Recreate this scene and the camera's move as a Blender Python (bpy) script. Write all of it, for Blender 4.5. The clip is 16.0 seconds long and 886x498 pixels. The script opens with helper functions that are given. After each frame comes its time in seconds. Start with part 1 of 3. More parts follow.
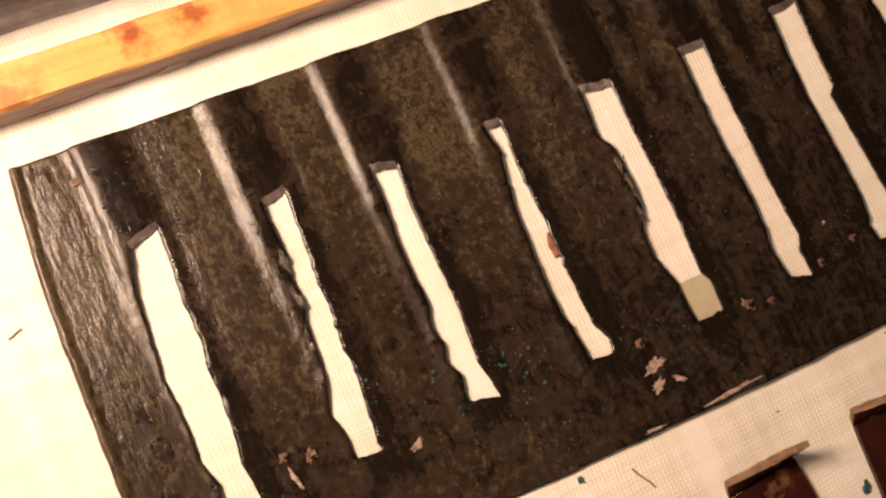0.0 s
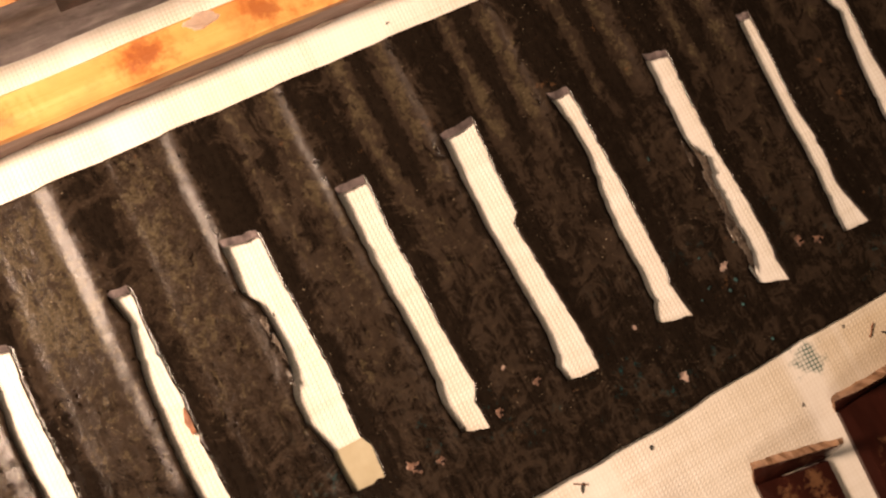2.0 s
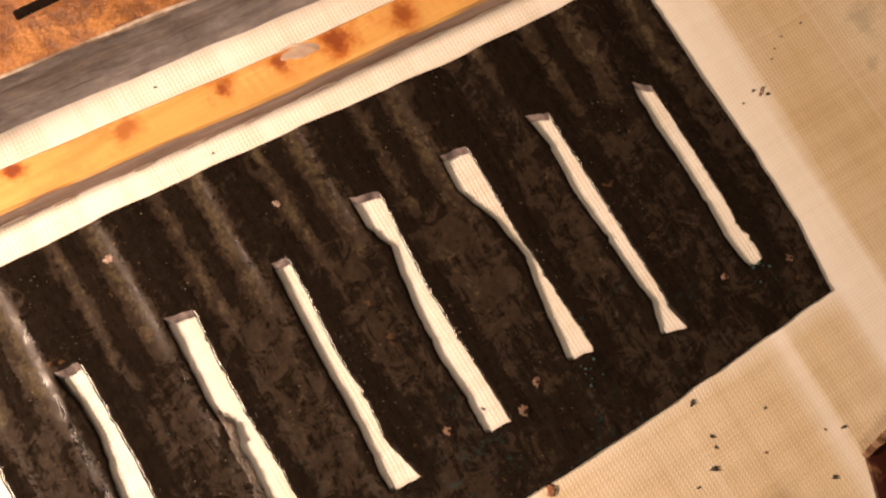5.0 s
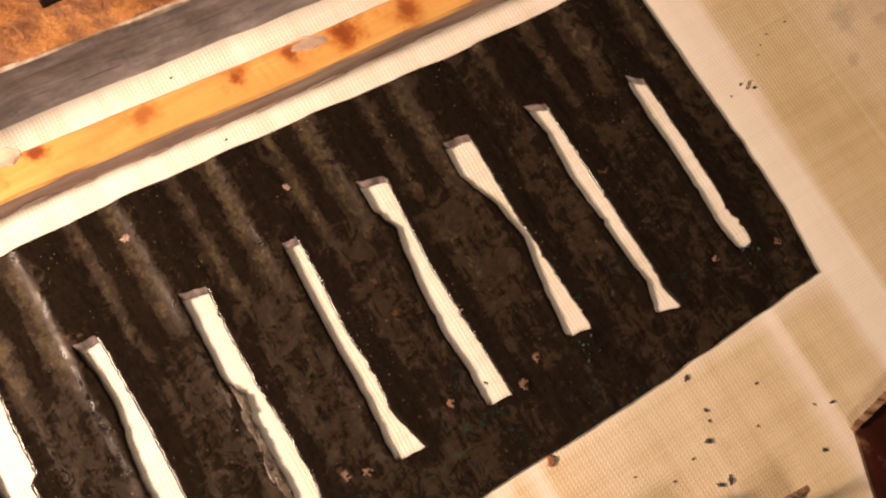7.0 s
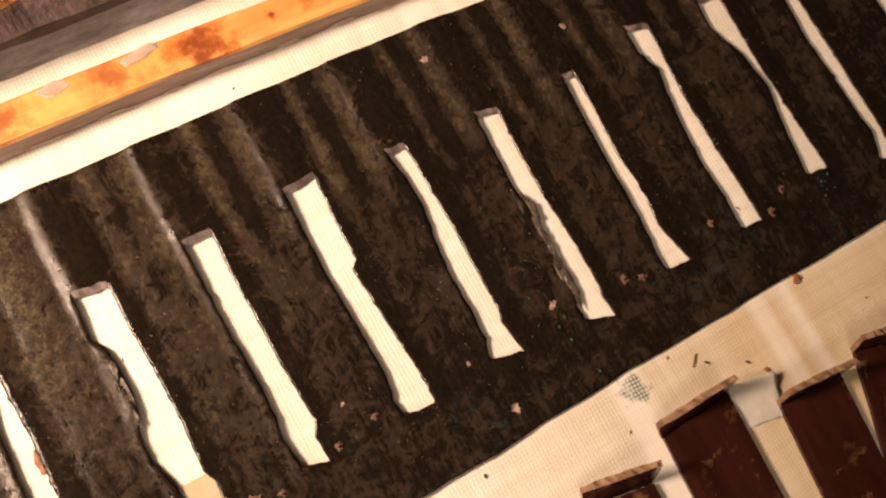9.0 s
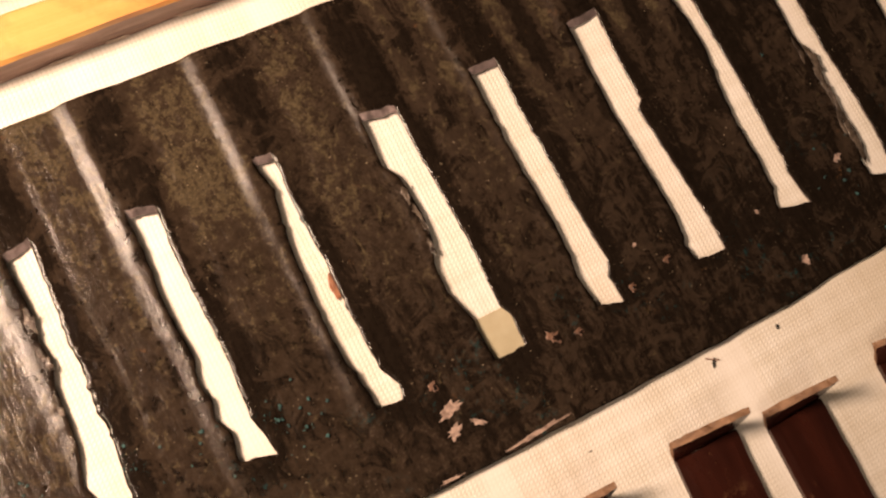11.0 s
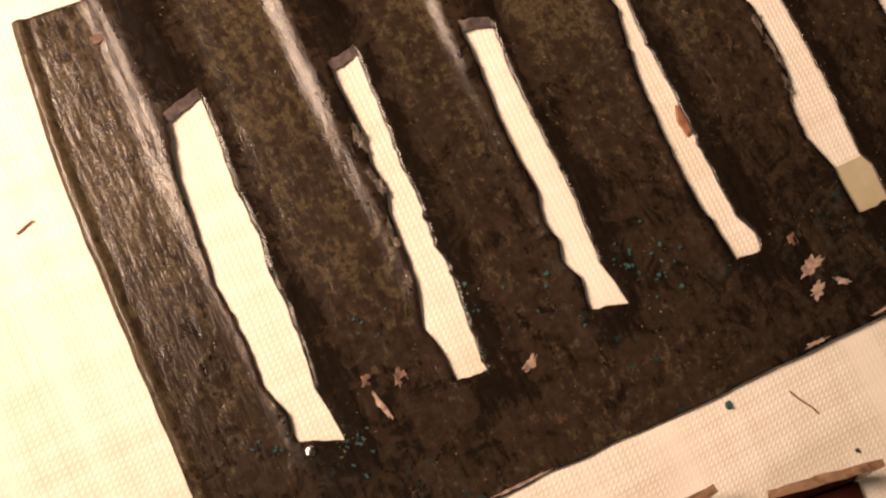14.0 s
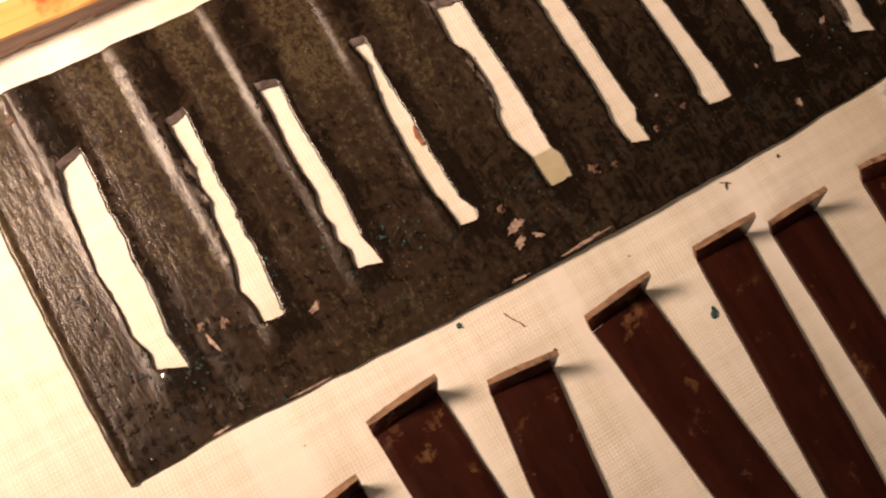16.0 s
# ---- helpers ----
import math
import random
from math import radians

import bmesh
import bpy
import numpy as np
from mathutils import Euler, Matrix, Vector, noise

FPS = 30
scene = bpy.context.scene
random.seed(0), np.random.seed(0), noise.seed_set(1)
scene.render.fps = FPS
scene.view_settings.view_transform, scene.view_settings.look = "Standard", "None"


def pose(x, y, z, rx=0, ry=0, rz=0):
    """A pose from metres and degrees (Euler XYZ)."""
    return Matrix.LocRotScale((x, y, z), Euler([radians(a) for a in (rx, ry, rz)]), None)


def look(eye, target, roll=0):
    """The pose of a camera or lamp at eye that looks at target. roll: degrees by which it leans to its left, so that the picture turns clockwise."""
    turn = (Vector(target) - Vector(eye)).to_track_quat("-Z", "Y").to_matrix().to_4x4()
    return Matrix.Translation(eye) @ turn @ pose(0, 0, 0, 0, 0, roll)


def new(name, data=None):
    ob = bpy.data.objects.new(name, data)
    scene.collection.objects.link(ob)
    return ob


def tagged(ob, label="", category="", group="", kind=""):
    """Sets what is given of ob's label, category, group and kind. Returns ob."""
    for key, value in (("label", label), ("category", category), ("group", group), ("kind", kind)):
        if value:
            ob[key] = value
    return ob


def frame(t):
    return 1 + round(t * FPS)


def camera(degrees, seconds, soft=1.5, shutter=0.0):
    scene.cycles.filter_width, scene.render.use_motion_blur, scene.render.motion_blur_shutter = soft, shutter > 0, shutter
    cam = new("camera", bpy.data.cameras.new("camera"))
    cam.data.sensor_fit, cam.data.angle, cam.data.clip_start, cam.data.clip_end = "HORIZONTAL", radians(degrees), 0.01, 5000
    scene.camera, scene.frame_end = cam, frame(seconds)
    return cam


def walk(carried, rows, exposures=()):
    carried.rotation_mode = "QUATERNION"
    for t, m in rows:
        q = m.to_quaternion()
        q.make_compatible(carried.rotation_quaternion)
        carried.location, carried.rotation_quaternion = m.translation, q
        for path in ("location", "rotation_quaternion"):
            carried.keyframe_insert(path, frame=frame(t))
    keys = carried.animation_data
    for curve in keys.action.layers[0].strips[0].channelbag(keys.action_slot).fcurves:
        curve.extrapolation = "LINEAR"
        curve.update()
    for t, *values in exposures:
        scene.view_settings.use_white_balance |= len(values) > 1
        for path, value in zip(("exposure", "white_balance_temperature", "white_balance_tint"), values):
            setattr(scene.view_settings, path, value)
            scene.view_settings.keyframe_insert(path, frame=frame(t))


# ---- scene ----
cam = camera(45.0, 16.0, soft=2.3)
PATH = [
    (0, (0.00928, 0.01541, 0.11549), (0.03571, 0.02519, 0.01955), 46.27),
    (0.5, (0.02308, 0.01306, 0.11673), (0.04658, 0.02367, 0.02011), 41.38),
    (1, (0.03698, 0.01476, 0.11733), (0.05994, 0.02315, 0.02037), 44.42),
    (1.5, (0.04676, 0.01502, 0.11691), (0.06993, 0.02345, 0.01999), 43.86),
    (2, (0.05794, 0.01635, 0.11834), (0.08127, 0.02529, 0.02151), 42.21),
    (2.5, (0.07151, 0.01699, 0.11958), (0.09299, 0.02616, 0.02235), 39.53),
    (3, (0.08082, 0.01927, 0.11969), (0.10349, 0.02816, 0.02270), 40.76),
    (3.5, (0.09208, 0.01940, 0.12106), (0.11434, 0.02881, 0.02403), 38.63),
    (4, (0.10462, 0.01559, 0.12409), (0.12715, 0.02698, 0.02733), 33.92),
    (4.5, (0.11767, 0.01775, 0.12541), (0.13884, 0.02819, 0.02824), 33.83),
    (4.7, (0.12500, 0.01433, 0.12523), (0.14557, 0.02637, 0.02811), 29.22),
    (6.8, (0.12346, 0.00568, 0.12821), (0.14598, 0.02190, 0.03214), 23.65),
    (7, (0.11858, 0.00403, 0.12850), (0.14238, 0.02115, 0.03289), 23.80),
    (7.5, (0.10387, 0.00331, 0.13143), (0.12947, 0.01979, 0.03617), 27.19),
    (8, (0.08884, 0.00178, 0.13134), (0.11640, 0.01860, 0.03670), 29.37),
    (8.2, (0.08320, 0.00418, 0.13146), (0.11160, 0.01996, 0.03689), 31.98),
    (10.3, (0.04632, 0.00482, 0.11831), (0.07546, 0.01812, 0.02358), 38.35),
    (10.5, (0.04121, 0.00480, 0.11621), (0.07102, 0.01859, 0.02175), 38.32),
    (11, (0.03137, 0.00663, 0.11170), (0.06065, 0.01909, 0.01690), 40.37),
    (11.5, (0.02265, 0.00735, 0.10953), (0.05176, 0.01877, 0.01454), 42.15),
    (12, (0.01646, 0.00552, 0.10535), (0.04477, 0.01606, 0.01002), 43.35),
    (12.5, (0.01307, 0.00412, 0.10198), (0.04176, 0.01461, 0.00676), 43.59),
    (13, (0.00748, 0.00537, 0.09654), (0.03663, 0.01674, 0.00156), 42.98),
    (13.5, (0.00356, 0.00923, 0.09253), (0.03109, 0.01997, -0.00300), 43.62),
    (14, (0.00180, 0.01245, 0.08915), (0.02872, 0.02142, -0.00674), 47.02),
    (14.5, (0.00337, 0.01376, 0.08874), (0.02954, 0.02212, -0.00741), 47.74),
    (15, (0.00403, 0.01349, 0.09115), (0.03034, 0.02185, -0.00496), 47.51),
    (15.5, (0.00826, -0.00055, 0.11073), (0.03407, 0.01255, 0.01501), 35.88),
    (16, (0.01256, -0.01326, 0.13541), (0.03764, 0.00139, 0.03972), 30.19),
]
walk(cam, [(t, look(eye, target, roll)) for t, eye, target, roll in PATH],
     [(0, -0.27), (0.5, -0.1), (1.5, 0.2), (2.5, 0.56), (3.5, 0.8), (4.5, 1.12), (7.2, 1.12), (8.2, 0.85), (10.3, 0.28), (12, -0.12), (13.5, -0.4), (15, -0.4), (16, -0.25)])

# ---------------------------------------------------------------- light
world = bpy.data.worlds.new("room_light")
scene.world = world
world.use_nodes = True
world.node_tree.nodes["Background"].inputs[0].default_value = (1.0, 0.80, 0.60, 1)
world.node_tree.nodes["Background"].inputs[1].default_value = 0.02


def area_lamp(name, eye, target, size, watts, colour):
    data = bpy.data.lights.new(name, "AREA")
    data.shape, data.size, data.energy, data.color = "DISK", size, watts, colour
    ob = new(name, data)
    ob.matrix_world = look(eye, target)
    return ob


# a warm shaded desk lamp close over one end of the plate
desk = bpy.data.lights.new("desk_lamp_light", "SPOT")
desk.energy, desk.color, desk.shadow_soft_size, desk.spot_size, desk.spot_blend = 4.45, (1.0, 0.705, 0.51), 0.028, radians(92), 1.0
new("desk_lamp_light", desk).matrix_world = look((-0.07, 0.083, 0.13), (0.035, 0.066, 0))
# an unseen wide fill lamp, added to brighten faces turned away from the desk lamp
area_lamp("room_fill_light", (-0.35, -0.95, 1.55), (0.08, 0.02, 0), 0.9, 7.5, (1.0, 0.76, 0.56))

# ---------------------------------------------------------------- material helpers
CM = 0.01


class Nodes:
    """Short hand for building one node material."""

    def __init__(self, name):
        self.mat = bpy.data.materials.new(name)
        self.mat.use_nodes = True
        self.tree = self.mat.node_tree
        self.bsdf = self.tree.nodes["Principled BSDF"]
        self.place = self.add("ShaderNodeNewGeometry").outputs["Position"]

    def add(self, kind):
        return self.tree.nodes.new(kind)

    def link(self, a, b):
        self.tree.links.new(a, b)

    def scaled(self, sx, sy, sz, source=None):
        m = self.add("ShaderNodeMapping")
        m.inputs["Scale"].default_value = (sx, sy, sz)
        self.link(source or self.place, m.inputs["Vector"])
        return m.outputs[0]

    def noise(self, scale, detail=4.0, rough=0.6, vector=None, distortion=0.0):
        n = self.add("ShaderNodeTexNoise")
        n.inputs["Scale"].default_value = scale
        n.inputs["Detail"].default_value = detail
        n.inputs["Roughness"].default_value = rough
        n.inputs["Distortion"].default_value = distortion
        self.link(vector or self.place, n.inputs["Vector"])
        return n.outputs["Fac"]

    def ramp(self, fac, stops):
        r = self.add("ShaderNodeValToRGB")
        while len(r.color_ramp.elements) < len(stops):
            r.color_ramp.elements.new(0.5)
        for e, (p, c) in zip(r.color_ramp.elements, stops):
            e.position = p
            e.color = (*c, 1) if isinstance(c, tuple) else (c, c, c, 1)
        self.link(fac, r.inputs["Fac"])
        return r.outputs["Color"]

    def mix(self, fac, a, b, blend="MIX"):
        m = self.add("ShaderNodeMix")
        m.data_type, m.blend_type = "RGBA", blend
        for value, socket in ((fac, m.inputs[0]), (a, m.inputs[6]), (b, m.inputs[7])):
            if isinstance(value, tuple):
                socket.default_value = (*value, 1)
            elif isinstance(value, (int, float)):
                socket.default_value = value
            else:
                self.link(value, socket)
        return m.outputs[2]

    def math(self, op, a, b=0.0, clamp=False):
        m = self.add("ShaderNodeMath")
        m.operation, m.use_clamp = op, clamp
        for value, socket in ((a, m.inputs[0]), (b, m.inputs[1])):
            if isinstance(value, (int, float)):
                socket.default_value = value
            else:
                self.link(value, socket)
        return m.outputs[0]

    def axis(self, n):
        s = self.add("ShaderNodeSeparateXYZ")
        self.link(self.place, s.inputs[0])
        return s.outputs[n]

    def near(self, x, y, radius, wobble=None):
        """1 inside a blot round a place of the plan (cm), 0 outside."""
        dx = self.math("MULTIPLY", self.math("SUBTRACT", self.axis(0), x * CM), 1 / (radius * CM))
        dy = self.math("MULTIPLY", self.math("SUBTRACT", self.axis(1), y * CM), 1 / (radius * CM))
        d = self.math("SQRT", self.math("ADD", self.math("MULTIPLY", dx, dx), self.math("MULTIPLY", dy, dy)))
        if wobble is not None:
            d = self.math("ADD", d, self.math("MULTIPLY", self.math("SUBTRACT", wobble, 0.5), 3.0))
        return self.math("SUBTRACT", 1.5, self.math("MULTIPLY", d, 1.5), clamp=True)

    def finish(self, colour=None, rough=None, height=None, depth=0.0002, strength=1.0, **values):
        for value, key in ((colour, "Base Color"), (rough, "Roughness")):
            if value is None:
                continue
            if isinstance(value, tuple):
                self.bsdf.inputs[key].default_value = (*value, 1)
            elif isinstance(value, (int, float)):
                self.bsdf.inputs[key].default_value = value
            else:
                self.link(value, self.bsdf.inputs[key])
        if height is not None:
            b = self.add("ShaderNodeBump")
            b.inputs["Distance"].default_value = depth
            b.inputs["Strength"].default_value = strength
            self.link(height, b.inputs["Height"])
            self.link(b.outputs[0], self.bsdf.inputs["Normal"])
        for key, value in values.items():
            self.bsdf.inputs[key.replace("_", " ")].default_value = value
        return self.mat


def cloth_material():
    n = Nodes("woven_cloth")
    pitch = 0.05 * CM
    wob = n.noise(60, 3)
    k = 2 * math.pi / pitch
    wx = n.math("ADD", n.axis(0), n.math("MULTIPLY", wob, 0.0012))
    wy = n.math("ADD", n.axis(1), n.math("MULTIPLY", n.noise(45, 3), 0.0012))
    sx = n.math("SINE", n.math("MULTIPLY", wx, k))
    sy = n.math("SINE", n.math("MULTIPLY", wy, k))
    weave = n.math("MULTIPLY", sx, sy)
    # over-and-under of a plain weave, with the holes between the threads
    holes = n.math("MULTIPLY", n.math("ABSOLUTE", n.math("SINE", n.math("MULTIPLY", wx, k / 2))),
                   n.math("ABSOLUTE", n.math("SINE", n.math("MULTIPLY", wy, k / 2))))
    slub = n.noise(1, 4, 0.7, n.scaled(420, 9, 1))
    slub2 = n.noise(1, 4, 0.7, n.scaled(8, 500, 1))
    relief = n.math("ADD", n.math("MULTIPLY", holes, 0.75), n.math("MULTIPLY", weave, 0.18))
    relief = n.math("ADD", relief, n.math("MULTIPLY", n.math("ADD", slub, slub2), 0.5))
    tone = n.ramp(n.noise(38, 5), [(0.3, (0.66, 0.625, 0.575)), (0.7, (0.76, 0.73, 0.69))])
    gap = n.ramp(holes, [(0.0, (0.60, 0.50, 0.34)), (0.42, (0.92, 0.88, 0.78)), (1.0, (1.0, 1.0, 1.0))])
    worn = n.ramp(n.noise(160, 4, 0.6), [(0.35, 0.10), (0.65, 0.36)])
    tone = n.mix(worn, tone, gap, "MULTIPLY")
    tone = n.mix(0.5, tone, n.ramp(slub, [(0.3, (0.80, 0.76, 0.68)), (0.6, (1.0, 1.0, 1.0))]), "MULTIPLY")
    tone = n.mix(0.5, tone, n.ramp(slub2, [(0.3, (0.80, 0.76, 0.68)), (0.6, (1.0, 1.0, 1.0))]), "MULTIPLY")
    # yellower and darker towards one end, with paler bands along the warp
    band = n.ramp(n.noise(1, 3, 0.45, n.scaled(95, 2.5, 1)), [(0.52, 0.0), (0.60, 1.0)])
    tone = n.mix(n.math("MULTIPLY", band, 0.45), tone, (0.74, 0.70, 0.66))
    yellow_end = n.math("MULTIPLY", n.math("SUBTRACT", n.axis(0), 0.095), 22, clamp=True)
    yellow_end = n.math("MULTIPLY", yellow_end, n.ramp(n.noise(1, 4, 0.55, n.scaled(40, 22, 1)), [(0.25, 0.45), (0.65, 1.0)]))
    yellow_end = n.math("MULTIPLY", yellow_end, n.math("SUBTRACT", 1.0, n.math("MULTIPLY", band, 0.75)))
    # the yellow keeps to the cloth below the plate and beyond its far end
    bare = n.math("MAXIMUM", n.math("MULTIPLY", n.math("SUBTRACT", 0.001, n.axis(1)), 250, clamp=True), n.math("MULTIPLY", n.math("SUBTRACT", n.axis(0), 0.192), 250, clamp=True))
    tone = n.mix(n.math("MULTIPLY", yellow_end, bare), tone, (0.76, 0.62, 0.41), "MULTIPLY")
    relief = n.math("MULTIPLY", relief, n.math("SUBTRACT", 1.0, n.math("MULTIPLY", band, 0.6)))
    ragged = n.noise(500, 3)
    green = n.math("MULTIPLY", n.near(11.98, -0.36, 0.22, ragged), n.ramp(holes, [(0.1, 1.0), (0.6, 0.25)]))
    tone = n.mix(green, tone, (0.05, 0.10, 0.08))
    for x, y, r in ((21.8, 2.8, 0.28), (21.5, 2.2, 0.14), (22.3, 2.5, 0.2)):
        tone = n.mix(n.math("MULTIPLY", n.near(x, y, r, ragged), 0.35), tone, (0.22, 0.19, 0.13))
    return n.finish(tone, 0.92, relief, 0.00010, 0.5, Specular_IOR_Level=0.25, Sheen_Weight=0.1)


def plate_material():
    n = Nodes("blackened_plate")
    fine = n.noise(2600, 4, 0.65)
    grit = n.noise(1150, 6, 0.7)
    patch = n.noise(320, 12, 0.78, distortion=1.0)
    patch2 = n.noise(560, 10, 0.80, n.scaled(1.25, 0.8, 1), 0.8)
    streak = n.noise(1, 6, 0.72, n.scaled(1300, 170, 300))
    big = n.noise(42, 3)
    # the brown film lies on the flat ribs, the swellings are rubbed black
    film = n.add("ShaderNodeAttribute")
    film.attribute_name = "film"
    rib = film.outputs["Fac"]
    # more of it is left towards the top edge and one end
    wear = n.math("MINIMUM", n.math("MAXIMUM", n.math("MULTIPLY", n.math("SUBTRACT", 0.065, n.axis(0)), 0.9), -0.030), 0.03)
    wear = n.math("ADD", wear, n.math("MINIMUM", n.math("MAXIMUM", n.math("MULTIPLY", n.math("SUBTRACT", n.axis(1), 0.026), 2.2), -0.035), 0.03))
    shift = n.math("ADD", wear, n.math("MULTIPLY", n.math("SUBTRACT", big, 0.5), 0.30))
    shift = n.math("ADD", shift, n.math("MULTIPLY", n.math("SUBTRACT", rib, 0.72), 0.15))
    film_mask = n.math("ADD", n.math("ADD", n.math("MULTIPLY", patch, 0.75), n.math("MULTIPLY", streak, 0.25)), shift)
    olive_mask = n.math("ADD", n.math("ADD", n.math("MULTIPLY", patch2, 0.7), n.math("MULTIPLY", grit, 0.3)), shift)
    dark = n.ramp(n.math("ADD", n.math("MULTIPLY", streak, 0.5), n.math("MULTIPLY", grit, 0.5)), [(0.36, (0.0062, 0.0043, 0.0031)), (0.62, (0.0130, 0.0090, 0.0063))])
    brown = n.ramp(grit, [(0.33, (0.0160, 0.0107, 0.0073)), (0.66, (0.0330, 0.0222, 0.0148))])
    olive = n.ramp(fine, [(0.33, (0.030, 0.0225, 0.0130)), (0.68, (0.080, 0.060, 0.034))])
    is_film = n.ramp(film_mask, [(0.465, 0.0), (0.53, 1.0)])
    is_olive = n.ramp(olive_mask, [(0.58, 0.0), (0.62, 0.85)])
    tone = n.mix(is_film, dark, brown)
    tone = n.mix(is_olive, tone, olive)
    # pale specks of dust and grit
    dust = n.ramp(n.noise(2900, 2, 0.5), [(0.71, 0.0), (0.745, 1.0)])
    tone = n.mix(n.math("MULTIPLY", dust, n.ramp(n.noise(80, 3), [(0.44, 0.0), (0.60, 0.85)])), tone, (0.24, 0.19, 0.13))
    low = n.math("MULTIPLY", n.math("SUBTRACT", 0.0185, n.axis(1)), 90, clamp=True)
    teal = n.math("MULTIPLY", n.ramp(n.noise(900, 8, 0.8), [(0.575, 0.0), (0.615, 1.0)]), low)
    teal = n.math("MULTIPLY", teal, n.ramp(n.noise(85, 2), [(0.50, 0.0), (0.58, 1.0)]))
    tone = n.mix(n.math("MULTIPLY", teal, 0.75), tone, (0.010, 0.038, 0.040))
    rust = n.math("MULTIPLY", n.ramp(n.noise(420, 7, 0.75), [(0.63, 0.0), (0.67, 0.8)]), n.ramp(n.noise(60, 2), [(0.52, 0.0), (0.60, 1.0)]))
    tone = n.mix(rust, tone, (0.085, 0.045, 0.022))
    # the coating is still glossy at the worn end, duller further on
    gloss = n.math("MULTIPLY", n.math("SUBTRACT", 0.088, n.axis(0)), 16, clamp=True)
    rough = n.mix(is_film, n.ramp(grit, [(0.36, 0.09), (0.66, 0.18)]), n.mix(gloss, n.ramp(fine, [(0.34, 0.30), (0.66, 0.5)]), n.ramp(grit, [(0.36, 0.08), (0.64, 0.20)])))
    sheen = n.mix(n.math("MAXIMUM", gloss, n.math("MULTIPLY", n.math("SUBTRACT", 1.0, is_film), 0.75)), (0.12, 0.12, 0.12), (0.28, 0.28, 0.28))
    n.link(sheen, n.bsdf.inputs["Specular IOR Level"])
    height = n.math("ADD", n.math("MULTIPLY", fine, 0.22), n.math("MULTIPLY", grit, 0.8))
    height = n.math("ADD", height, n.math("MULTIPLY", streak, 0.35))
    # slanting brush marks in the old coating, strongest at the worn end
    turned = n.add("ShaderNodeMapping")
    turned.inputs["Rotation"].default_value = (0, 0, 0.7)
    turned.inputs["Scale"].default_value = (2100, 420, 300)
    n.link(n.place, turned.inputs["Vector"])
    worn = n.math("ADD", 0.2, n.math("MULTIPLY", n.math("SUBTRACT", 0.05, n.axis(0)), 18, clamp=True))
    height = n.math("ADD", height, n.math("MULTIPLY", n.noise(1, 3, 0.6, turned.outputs[0]), n.math("MULTIPLY", worn, 1.1)))
    return n.finish(tone, rough, height, 0.00013, 0.7)


def cut_edge_material():
    n = Nodes("cut_edge")
    tone = n.ramp(n.noise(500, 5), [(0.35, (0.055, 0.040, 0.038)), (0.62, (0.17, 0.13, 0.125)), (0.72, (0.34, 0.27, 0.26))])
    return n.finish(tone, 0.6, n.noise(900, 4), 0.0002)


def pale_wood_material():
    n = Nodes("stained_pale_wood")
    grain = n.noise(1, 6, 0.65, n.scaled(18, 700, 700), 0.4)
    tone = n.ramp(grain, [(0.3, (0.49, 0.250, 0.068)), (0.55, (0.57, 0.310, 0.092)), (0.75, (0.63, 0.365, 0.125))])
    cloud = n.ramp(n.noise(1, 5, 0.6, n.scaled(130, 170, 100)), [(0.50, 0.0), (0.66, 0.55)])
    tone = n.mix(cloud, tone, (0.46, 0.17, 0.045))
    ragged = n.noise(420, 5, 0.7)
    for x, y, r, c in ((9.1, 5.93, 0.55, 0.95), (8.0, 6.0, 0.5, 0.6), (6.6, 6.03, 0.45, 0.7), (1.85, 6.08, 0.3, 0.85), (2.5, 6.08, 0.28, 0.7), (0.5, 5.8, 0.4, 0.5), (4.9, 6.0, 0.3, 0.4),
                       (15.35, 5.72, 0.35, 0.9), (14.6, 5.76, 0.24, 0.8), (13.85, 5.82, 0.25, 0.8), (12.6, 5.92, 0.3, 0.5), (11.33, 6.05, 0.17, 1.0), (10.1, 5.96, 0.09, 1.0), (10.7, 6.0, 0.2, 0.7), (16.2, 5.6, 0.3, 0.7)):
        spot = n.math("MULTIPLY", n.near(x, y, r, ragged), c)
        tone = n.mix(spot, tone, (0.40, 0.115, 0.020))
        tone = n.mix(n.math("MULTIPLY", n.near(x, y, r * 0.55, ragged), c), tone, (0.19, 0.042, 0.010))
    # grimy mauve-brown sides, their colour raised to stand in for weak bounced light
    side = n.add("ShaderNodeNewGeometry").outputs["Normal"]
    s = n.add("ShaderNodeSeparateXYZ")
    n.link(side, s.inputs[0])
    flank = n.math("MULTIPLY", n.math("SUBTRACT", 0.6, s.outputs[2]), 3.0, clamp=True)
    flank_tone = n.ramp(n.noise(1, 6, 0.7, n.scaled(60, 400, 500)), [(0.35, (0.17, 0.095, 0.075)), (0.55, (0.36, 0.225, 0.18)), (0.72, (0.55, 0.41, 0.36))])
    tone = n.mix(flank, tone, flank_tone)
    return n.finish(tone, n.ramp(grain, [(0.3, 0.35), (0.7, 0.55)]), n.math("ADD", grain, n.math("MULTIPLY", ragged, 0.5)), 0.00018)


